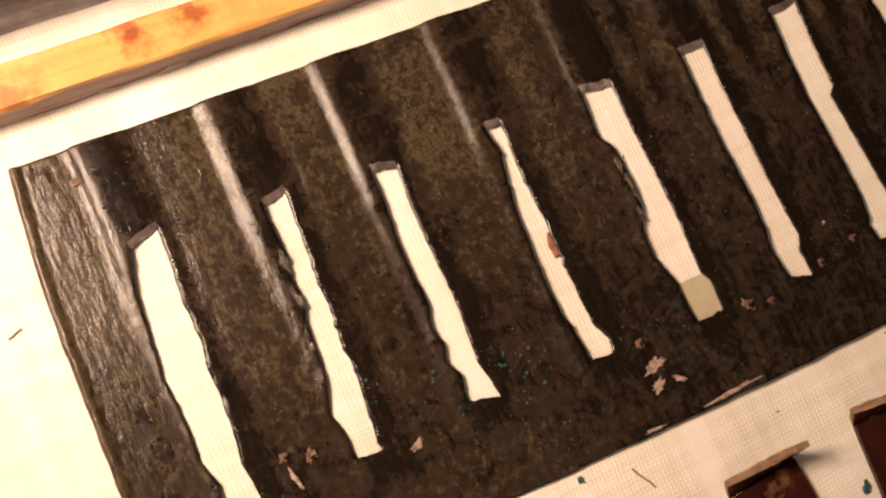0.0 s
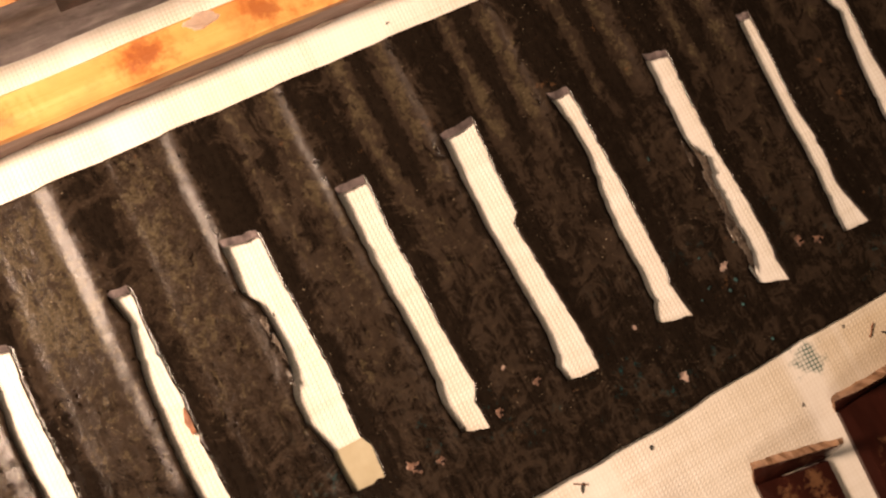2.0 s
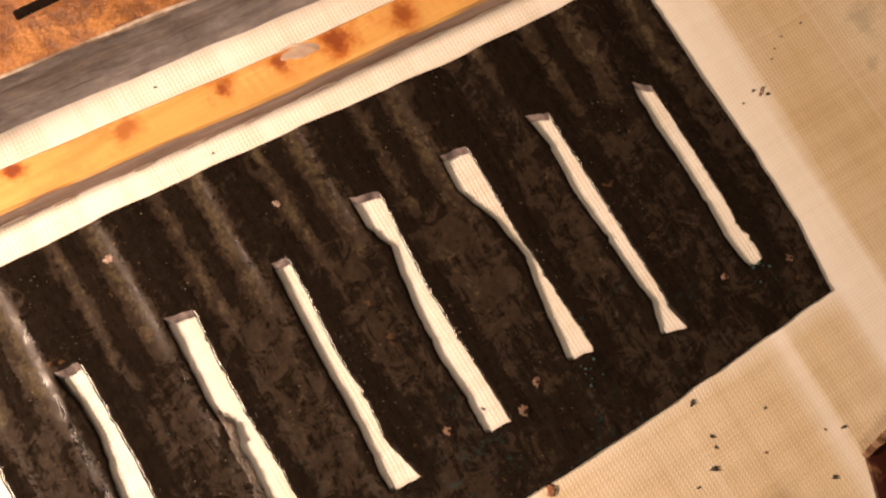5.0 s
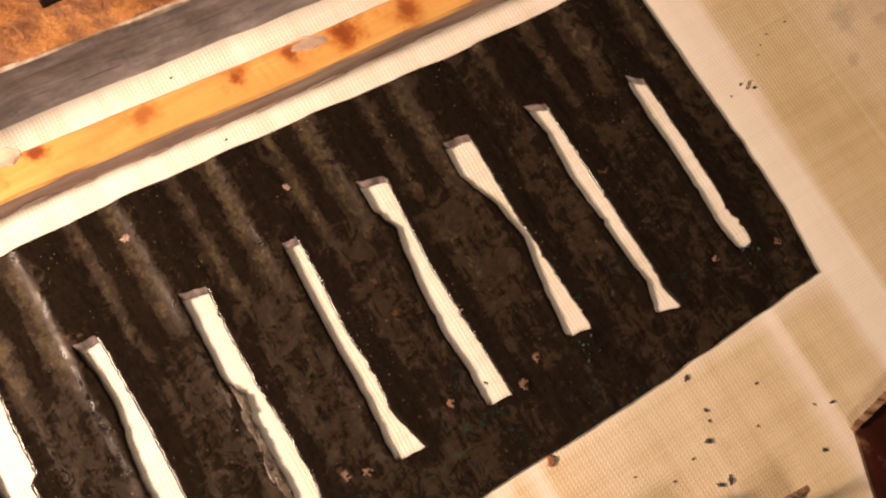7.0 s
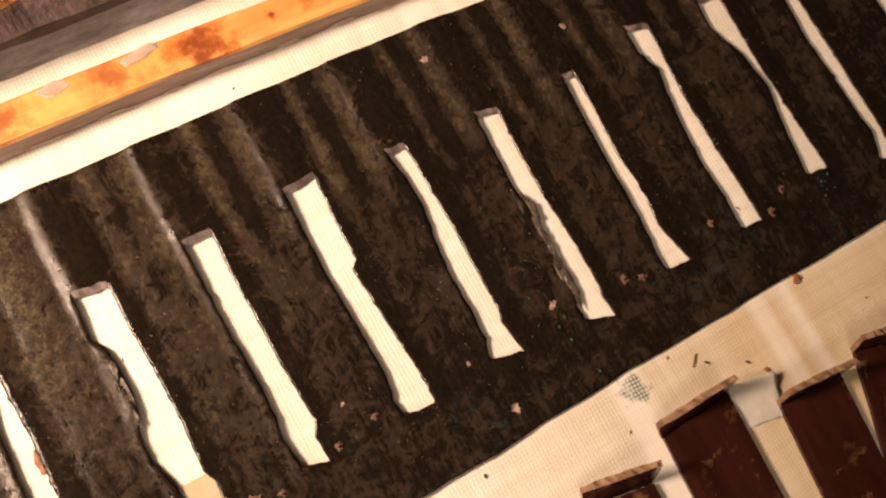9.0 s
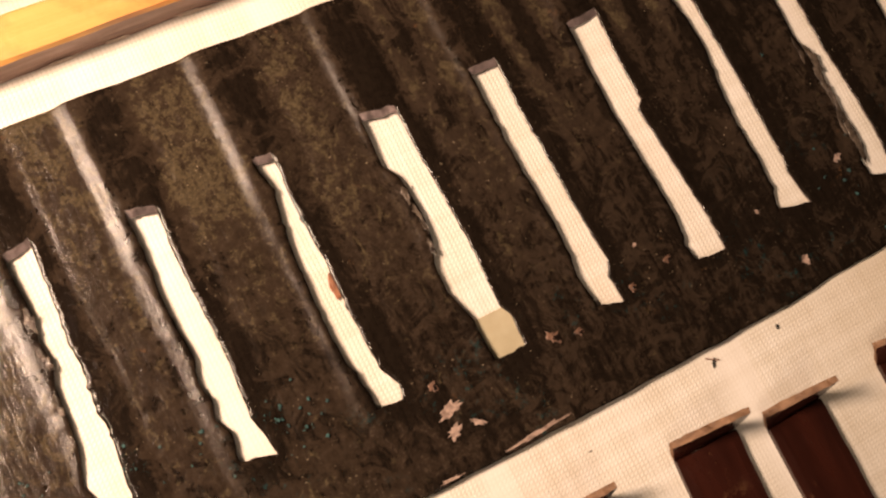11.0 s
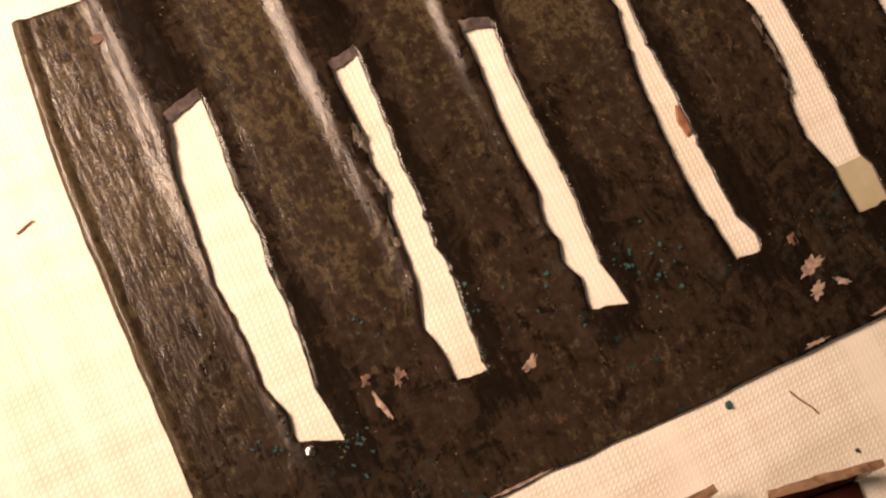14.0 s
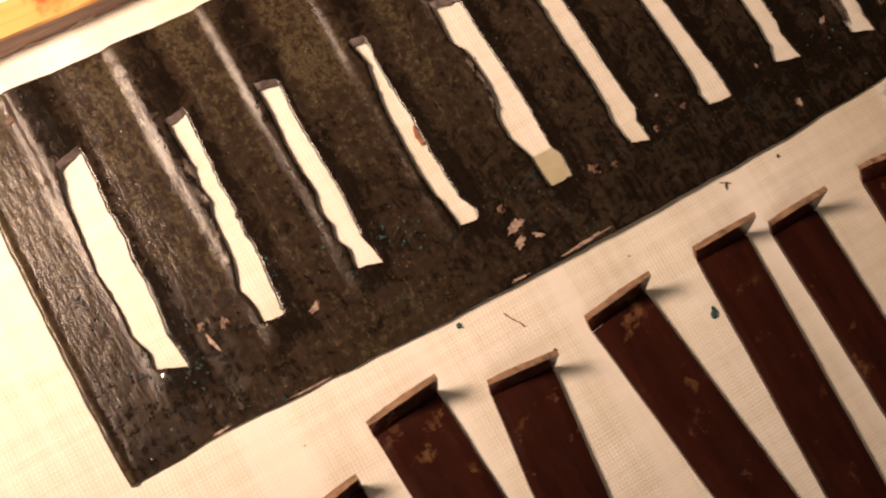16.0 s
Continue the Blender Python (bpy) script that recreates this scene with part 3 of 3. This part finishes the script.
def flake_bm(rx, ry, thick, seed, sides=11, ragged=0.35, z=0.0):
    """A thin irregular flake, in centimetres, with a rounded rim."""
    rnd = random.Random(seed)
    bm = bmesh.new()
    rings = []
    radii = [1 + ragged * (rnd.random() - 0.5) * 2 for _ in range(sides)]
    for scale, h in ((1.0, 0.0), (1.02, 0.5), (0.86, 1.0)):
        rings.append([bm.verts.new(Vector((rx * r * scale * math.cos(2 * math.pi * k / sides), ry * r * scale * math.sin(2 * math.pi * k / sides),
                                           z + thick * h * (1 + 0.5 * (rnd.random() - 0.5)))) * CM) for k, r in enumerate(radii)])
    for lower, upper in zip(rings, rings[1:]):
        for k in range(sides):
            bm.faces.new((lower[k], lower[(k + 1) % sides], upper[(k + 1) % sides], upper[k]))
    bm.faces.new(rings[-1])
    bm.faces.new(rings[0][::-1])
    return bm


def put(ob, x, y, z, turn=0.0, tilt=0.0):
    ob.matrix_basis = pose(x * CM, y * CM, z * CM, tilt, 0, turn)
    return ob


def surface(x, y):
    """The top of the plate at a place of the plan."""
    hit, place, _, _ = plate_body.ray_cast(Vector((x * CM, y * CM, 0.05)), Vector((0, 0, -1)))
    return place.z / CM if hit else 0.08


# pin holes with torn rims along the foot of the plate
for k, (hx, hy, hr) in enumerate(((1.59, 1.33, .055), (1.86, 1.23, .075), (5.76, .84, .06), (7.22, .72, .085), (7.52, .64, .05), (8.90, .91, .05), (8.34, .80, .05),
                                  (12.62, .91, .06), (12.86, .82, .06), (14.13, 1.0, .055), (15.33, .95, .06), (15.02, .73, .07), (18.07, .84, .045), (18.94, .62, .05))):
    sz = surface(hx, hy)
    put(part("pin_hole_rim", flake_bm(hr * 0.95, hr * 0.8, 0.008, 100 + k, 19, 0.42), COPPER, plate, "torn copper-brown rim of a pin hole"), hx, hy, sz + 0.001, 40 * k)
    put(part("pin_hole", flake_bm(hr * 0.5, hr * 0.38, 0.004, 200 + k, 13, 0.5), PIT, plate, "dark pin hole"), hx + hr * 0.3, hy - hr * 0.25, sz + 0.007, 50 * k)
# places where the black skin has chipped to pale filler
for k, (hx, hy, rx, ry, turn) in enumerate(((5.80, .55, .17, .07, 15), (5.75, .32, .10, .06, 40), (6.02, .30, .09, .035, -30), (2.95, .86, .10, .05, 20), (10.48, .16, .06, .07, 0),
                                            (11.59, 1.06, .07, .045, 30), (10.23, .92, .03, .03, 0), (8.62, 1.22, .03, .03, 0), (13.75, 4.35, .045, .05, 20), (11.75, 4.72, .07, .05, 10), (1.62, 1.08, .03, .14, 10), (6.55, -.10, .42, .028, 2), (5.5, -.10, .15, .02, -3), (2.4, -.01, .3, .02, -2), (1.2, .06, .2, .022, 4))):
    put(part("chipped_spot", flake_bm(rx * 0.85, ry * 0.85, 0.005, 300 + k, 23, 0.45), CHIP, plate, "pale pink chipped spot"), hx, hy, surface(hx, hy) + 0.003, turn)
# green corrosion crumbs sitting in the plate's skin
crumb_rnd = random.Random(77)
for cx, cy, n, spread in ((.66, 1.27, 7, .12), (1.63, 1.75, 4, .12), (1.2, 1.0, 7, .12), (4.43, 1.18, 8, .14), (4.05, 1.35, 6, .12), (2.75, 1.5, 4, .15), (3.5, 1.2, 4, .15), (18.5, .73, 4, .06), (16.0, .75, 4, .06), (11.40, 2.61, 1, .01), (11.5, .77, 6, .2)):
    for q in range(2 * n):
        px, py = cx + crumb_rnd.gauss(0, 1.2 * spread), cy + crumb_rnd.gauss(0, 1.2 * spread)
        if surface(px, py) == 0.08:
            continue
        r = 0.007 + 0.015 * crumb_rnd.random()
        put(part("corrosion_crumb", flake_bm(r, r * (0.6 + 0.6 * crumb_rnd.random()), 0.02, int(px * 1000), 7, 0.5), TEAL, plate, "green corrosion crumb"), px, py, surface(px, py), 360 * crumb_rnd.random())
# the tan bit of filler near the top corner, the lump in the fourth slot, the film across the fifth
put(part("chipped_spot", flake_bm(.07, .05, 0.02, 41, 9, 0.4), COPPER, plate, "tan chipped spot"), .74, 4.88, surface(.74, 4.88), 20)
put(part("torn_lump", flake_bm(.055, .17, 0.03, 42, 12, 0.25), RUST, plate, "red-brown torn lump in a slot"), 5.32, 2.26, 0.02, -8)
part("clear_film", box_bm(6.44, 6.93, 0.72, 1.27, 0.016, 0.021, 0.002), TAPE, plate, "yellowed clear film patch")
# ragged glossy skin along the sides of three slots
skin_rnd = random.Random(9)
for n, y0, y1, count, big in ((8, 0.95, 2.5, 13, 1.0), (1, 1.7, 3.5, 8, 0.7), (4, 2.2, 2.9, 4, 0.7)):
    ys, xs = zip(*SLOTS[n][0][::-1])
    for k in range(count):
        fy = y0 + (y1 - y0) * (k + skin_rnd.random()) / count
        fx = float(np.interp(fy, ys, xs)) - 0.02 - 0.05 * big * skin_rnd.random()
        flap = part("torn_flap", flake_bm((0.028 + 0.03 * skin_rnd.random()) * big, (0.10 + 0.10 * skin_rnd.random()) * big, 0.008, 900 + 40 * n + k, 15, 0.45), SKIN, plate, "grey torn flap of skin")
        put(flap, fx, fy, surface(fx - 0.06, fy) + 0.001, skin_rnd.uniform(-9, 9), skin_rnd.uniform(-4, 4))
put(part("metal_bead", flake_bm(.045, .05, 0.04, 61, 12, 0.15), BEAD, plate, "bright metal bead"), .93, 1.0, surface(.8, .95))

# ---------------------------------------------------------------- the wooden batten above the plate


def sweep(name, line, profile, mats, seed, x0, x1, step=0.12, wobble=0.012, parent=None, label="", index=None):
    """A profile of (y, z) swept along a gently bending line, with uneven arrises."""
    nx = int((x1 - x0) / step) + 1
    lat = [Lattice(seed + k, 0.5, 1) for k in range(len(profile))]
    verts, faces, ids = [], [], []
    for i in range(nx + 1):
        x = x0 + (x1 - x0) * i / nx
        base = float(np.interp(x, *line))
        for k, (py, pz) in enumerate(profile):
            verts.append((x, base + py + wobble * 2 * float(lat[k](x, 0.3)), pz + (wobble * 2 * float(lat[k](x, 7.7)) if pz > 0.02 else 0)))
    m = len(profile)
    for i in range(nx):
        for k in range(m):
            a, b = i * m + k, i * m + (k + 1) % m
            faces.append((a, a + m, b + m, b)[::-1])
            ids.append(index[k] if index else 0)
    faces.append(tuple(range(m))[::-1])
    faces.append(tuple(nx * m + k for k in range(m)))
    ids += [0, 0]
    return mesh_object(name, verts, faces, mats, ids, parent, label)


BATTEN = ((-8, 0, 4.5, 8, 11, 14.5, 17.7, 26), (5.74, 5.72, 5.73, 5.73, 5.66, 5.40, 5.26, 4.95))
batten = new("wooden_batten")
tagged(batten, "pale orange wooden batten with brown glue stains, lying on cloth", "wooden batten")
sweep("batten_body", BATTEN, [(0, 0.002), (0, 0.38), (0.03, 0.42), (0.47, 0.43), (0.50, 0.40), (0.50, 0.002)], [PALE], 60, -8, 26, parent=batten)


def batten_y(x):
    return float(np.interp(x, *BATTEN))


for k, (gx, gy, rx, ry) in enumerate(((14.85, .40, .24, .10), (10.98, .50, .20, .12), (10.72, .47, .22, .06), (7.3, .42, .22, .09), (8.4, .42, .24, .08), (4.37, .46, .16, .09))):
    put(part("glue_flake", flake_bm(rx, ry, 0.014, 500 + k, 15, 0.2), GLUE, batten, "translucent dried glue flake"), gx, batten_y(gx) + gy, 0.424, 5 * k - 12)
for k in range(26):
    gx = -2 + 0.8 * k + 0.3 * crumb_rnd.random()
    put(part("glue_flake", flake_bm(0.08 + 0.2 * crumb_rnd.random(), 0.012 + 0.022 * crumb_rnd.random(), 0.012, 540 + k, 15, 0.45), GLUE, batten, "translucent dried glue flake"),
        gx, batten_y(gx) - 0.014, 0.03 + 0.05 * crumb_rnd.random(), 5 * crumb_rnd.random() - 4, 70)

# ---------------------------------------------------------------- the thick grey board at the back
BOARD = ((-12, 0, 8, 11.5, 14.1, 15.4, 28), (6.78, 6.74, 6.72, 6.74, 6.55, 6.46, 5.9))
board = new("weathered_board")
tagged(board, "thick weathered board with grey edge and orange-brown varnished top", "wooden board")
board_body = sweep("board_body", BOARD, [(-0.04, 0.002), (-0.02, 0.30), (0.01, 0.62), (-0.01, 0.95), (0.04, 1.19), (0.5, 1.22), (3.4, 1.22), (3.45, 0.002)],
                   [GREY, VARNISH, BREAK], 80, -12, 28, 0.09, 0.022, board, index=[0, 0, 0, 0, 1, 1, 0, 0])
# a long splinter has broken out of its upper arris
for k, v in enumerate(board_body.data.vertices):
    gx = v.co.x / CM
    gone = float(np.clip((gx - 6.2) / 1.2, 0, 1) * np.clip((9.45 - gx) / 0.25, 0, 1))
    if k % 8 == 4:
        v.co.y += 0.30 * CM * gone
        v.co.z -= 0.16 * CM * gone
    elif k % 8 == 5:
        v.co.y += 0.05 * CM * gone
    elif k % 8 == 3:
        v.co.z -= 0.10 * CM * gone
for face in board_body.data.polygons:
    if face.material_index == 0 and face.center.z > 0.0055 and 0.060 < face.center.x < 0.0945 and face.center.y < 0.075:
        face.material_index = 2
sweep("chipped_rim", BOARD, [(0.012, 1.165), (0.008, 1.195), (0.025, 1.208), (0.045, 1.208), (0.04, 1.18)], [RIM], 95, 9.5, 28, 0.04, 0.016, board, "pale chipped rim of the varnish")
for x0, x1, y0, y1 in ((10.2, 11.5, 7.22, 7.85), (12.2, 13.5, 7.24, 7.36)):
    part("recess", box_bm(x0, x1, y0, y1, 1.10, 1.245, 0.012), PIT, board, "dark rectangular recess in the varnish")

# ---------------------------------------------------------------- the lacquered keys


def build_key(bl, br, slope, length, rise, lean, seed, ragged=0.03, low=0.2, label=""):
    """A flat lacquered strip whose end turns up. bl, br: the two corners under the turned-up end; slope: sideways run of the strip per centimetre; low: how high its lower corner stands."""
    rnd = random.Random(seed)
    key = new("lacquered_key")
    tagged(key, label or "dark red-brown lacquered wooden key with turned-up broken end", "wooden key", "keys laid out on the cloth")
    bl, br = Vector((*bl, 0)), Vector((*br, 0))
    across = br - bl
    down = Vector((slope, -1, 0))
    lat = Lattice(seed, 0.3, 0.3)
    # the strip
    verts, faces = [], []
    rows, cols = 40, 8
    for layer, z in ((0, 0.085), (1, 0.004)):
        for j in range(rows + 1):
            for i in range(cols + 1):
                u = i / cols
                p = bl + across * u + down * (length * j / rows)
                p += Vector((0.012 * float(lat(p.x, p.y)), 0.02 * float(lat(p.y, p.x)), 0))
                edge = min(u, 1 - u) < 0.01 or j in (0, rows)
                verts.append((p.x, p.y, z - (0.014 if edge and layer == 0 else 0) + (0.008 * float(lat(p.x * 1.7, p.y * 1.7)) if layer == 0 else 0)))
    m, n = cols + 1, (rows + 1) * (cols + 1)
    for j in range(rows):
        for i in range(cols):
            a = j * m + i
            faces.append((a, a + m, a + m + 1, a + 1))
            faces.append((n + a, n + a + 1, n + a + m + 1, n + a + m))
    rim = [i for i in range(m)] + [j * m + cols for j in range(1, rows + 1)] + [rows * m + i for i in range(cols - 1, -1, -1)] + [j * m for j in range(rows - 1, 0, -1)]
    for p, q in zip(rim, rim[1:] + rim[:1]):
        faces.append((p, q, n + q, n + p))
    mesh_object("strip", verts, faces, [LACQUER], None, key)
    # the turned-up end: lacquer inside, raw wood on the broken top and outside
    verts, faces, ids = [], [], []
    cols, tall = 14, 5
    thick = 0.07
    out = Vector((-across.y, across.x, 0)).normalized()
    for layer in (0, 1):
        for j in range(tall + 1):
            for i in range(cols + 1):
                u, v = i / cols, j / tall
                top = rise * (1 + ragged * 3 * float(lat(u * 1.6, seed))) * (low + (0.95 - low) * u ** 0.8)
                broken = math.sin(math.pi * min(1, 0.08 + u * 0.92)) * (0.8 + 0.8 * float(lat(u * 4, seed + 9)))
                top -= layer * 0.05 * broken
                p = bl + across * u + out * (lean * v + layer * (thick + 0.02 * broken * v))
                p += Vector((0.010 * (rnd.random() - 0.5), 0.008 * (rnd.random() - 0.5), 0))
                verts.append((p.x, p.y, 0.004 + (top + ragged * (rnd.random() - 0.5) * (j == tall)) * v))
    m, n = cols + 1, (tall + 1) * (cols + 1)
    for j in range(tall):
        for i in range(cols):
            a = j * m + i
            faces += [(a, a + 1, a + m + 1, a + m), (n + a, n + a + m, n + a + m + 1, n + a + 1)]
            ids += [0, 1]
    rim = [i for i in range(m)] + [j * m + cols for j in range(1, tall + 1)] + [tall * m + i for i in range(cols - 1, -1, -1)] + [j * m for j in range(tall - 1, 0, -1)]
    for p, q in zip(rim, rim[1:] + rim[:1]):
        faces.append((p, n + p, n + q, q))
        ids.append(1)
    mesh_object("turned_up_end", verts, faces, [LACQUER, RAW], ids, key, "raw brown broken wood edge")
    return key


build_key((1.50, -1.55), (2.36, -1.42), 0.0, 5.5, 0.55, 0.14, 11)
build_key((2.80, -0.95), (3.77, -0.88), 0.04, 5.8, 0.62, 0.16, 12)
build_key((4.36, -1.24), (5.24, -1.36), -0.14, 5.6, 0.60, 0.14, 13)
build_key((5.98, -1.18), (6.90, -1.10), 0.09, 6.0, 0.60, 0.16, 14)
build_key((7.80, -1.10), (8.62, -1.12), -0.07, 6.0, 0.60, 0.15, 15)
build_key((8.98, -1.32), (9.74, -1.30), -0.02, 6.0, 0.60, 0.15, 16)
build_key((10.63, -1.32), (11.55, -1.48), -0.04, 5.8, 0.60, 0.20, 17, 0.06)
build_key((11.97, -1.08), (13.05, -1.02), -0.05, 5.6, 0.58, 0.14, 18, 0.06)
build_key((13.60, -1.50), (14.60, -1.58), -0.10, 5.6, 0.58, 0.10, 19, 0.05, 0.65)
build_key((14.95, -1.42), (15.80, -1.64), -0.31, 5.4, 0.58, 0.12, 20, 0.07, 0.65)
build_key((16.06, -2.28), (17.15, -2.30), -0.25, 5.0, 0.60, 0.25, 21, 0.08, 0.65)
build_key((18.33, -1.90), (19.2, -1.75), -0.35, 5.0, 0.25, 0.04, 22, 0.05, 0.65)

# ---------------------------------------------------------------- loose bits on the cloth
for k, (px, py, r, mat) in enumerate(((4.47, -.24, .055, TEAL), (8.80, -.37, .045, SOOT), (7.61, -1.78, .07, TEAL), (16.64, -1.02, .055, SOOT), (16.47, -1.53, .05, SOOT), (16.61, -1.54, .05, SOOT),
                                      (16.83, -.69, .035, SOOT), (16.80, -.82, .025, SOOT), (16.85, -.24, .04, SOOT), (17.87, -1.88, .04, SOOT), (18.32, -1.45, .04, SOOT), (18.1, -1.35, .025, SOOT),
                                      (19.82, 2.68, .03, SOOT), (19.97, 2.55, .03, SOOT), (13.05, -.56, .035, SOOT), (13.56, -.82, .04, SOOT), (13.73, -1.02, .05, RUST), (11.65, -.81, .025, SOOT),
                                      (14.82, -.20, .07, RUST), (16.35, -1.1, .025, SOOT), (16.0, -1.2, .02, SOOT), (17.3, -1.2, .025, RUST), (5.42, -1.14, .03, SOOT), (9.74, -.37, .03, SOOT), (6.6, 2.9, .02, SOOT), (14.62, 1.0, .03, TEAL), (20.3, 2.92, .02, SOOT), (20.42, 3.02, .015, SOOT), (20.6, 3.12, .02, SOOT), (20.95, 3.15, .02, SOOT), (19.6, 2.6, .018, SOOT), (17.6, -.75, .022, SOOT), (15.6, -.9, .02, SOOT), (12.6, -.25, .02, SOOT), (7.0, -.55, .018, SOOT), (2.0, -.6, .018, SOOT), (9.3, 5.42, .025, SOOT), (13.4, 5.28, .022, SOOT), (11.0, 6.42, .04, TEAL), (13.2, 6.35, .025, TEAL))):
    crumb = part("crumb", flake_bm(r, r * (0.35 + 0.45 * crumb_rnd.random()), r * 0.45, 700 + k, 11, 0.5), mat)
    tagged(put(crumb, px, py, 0.001, 360 * crumb_rnd.random()), {TEAL: "tiny green corrosion crumb on the cloth", SOOT: "tiny black crumb on the cloth", RUST: "small red-brown flake on the cloth"}[mat], "crumb", "crumbs on the cloth")


def fibre(x, y, length, turn, radius=0.008):
    curve = bpy.data.curves.new("fibre", "CURVE")
    curve.dimensions, curve.bevel_depth, curve.bevel_resolution = "3D", radius * CM, 1
    s = curve.splines.new("POLY")
    s.points.add(5)
    for k, p in enumerate(s.points):
        u = k / 5 - 0.5
        p.co = (length * u * CM, 0.12 * length * math.sin(3 * u) * CM, (radius + 0.01) * CM, 1)
    ob = new("fibre", curve)
    curve.materials.append(RUST)
    put(ob, x, y, 0, turn)
    return tagged(ob, "short brown splinter lying on the cloth", "splinter", "splinters on the cloth")


for f in ((5.14, -.53, .32, -75), (8.80, -.33, .16, -45), (12.9, -.45, .18, 30), (-0.4, 3.6, .16, 5), (19.9, 2.62, .14, 20)):
    fibre(*f)


def build_scrap():
    """A torn strip of thin paper, one end curling up."""
    bm = bmesh.new()
    lat = Lattice(92, 0.12, 0.12)
    nx, ny = 14, 12
    layers = []
    for lift in (0.0, 0.006):
        layers.append([[bm.verts.new(Vector((0.72 * (i / nx - 0.5) + 0.03 * float(lat(j * 0.1, 3.0)) * (i in (0, nx)), 0.58 * (j / ny - 0.5) + 0.04 * float(lat(i * 0.1, 9.0)) * (j in (0, ny)),
                                             0.012 + lift + 0.09 * (j / ny) ** 3 + 0.012 * float(lat(i * 0.05, j * 0.05)))) * CM) for i in range(nx + 1)] for j in range(ny + 1)])
    low, up = layers
    for j in range(ny):
        for i in range(nx):
            bm.faces.new((up[j][i], up[j][i + 1], up[j + 1][i + 1], up[j + 1][i]))
            bm.faces.new((low[j][i], low[j + 1][i], low[j + 1][i + 1], low[j][i + 1]))
    rim = [(0, i) for i in range(nx)] + [(j, nx) for j in range(ny)] + [(ny, i) for i in range(nx, 0, -1)] + [(j, 0) for j in range(ny, 0, -1)]
    for (a, b), (c, d) in zip(rim, rim[1:] + rim[:1]):
        bm.faces.new((low[a][b], low[c][d], up[c][d], up[a][b]))
    return part("paper_scrap", bm, PAPER, smooth=True)


tagged(put(build_scrap(), 13.36, -1.30, 0.0, -12), "thin translucent grey paper scrap on the cloth", "paper scrap")
lump = part("crumb", flake_bm(.11, .075, 0.07, 96, 12, 0.25), TEAL)
tagged(put(lump, 11.2, 7.1, 1.205, 10), "green corrosion lump on the varnished board", "crumb")
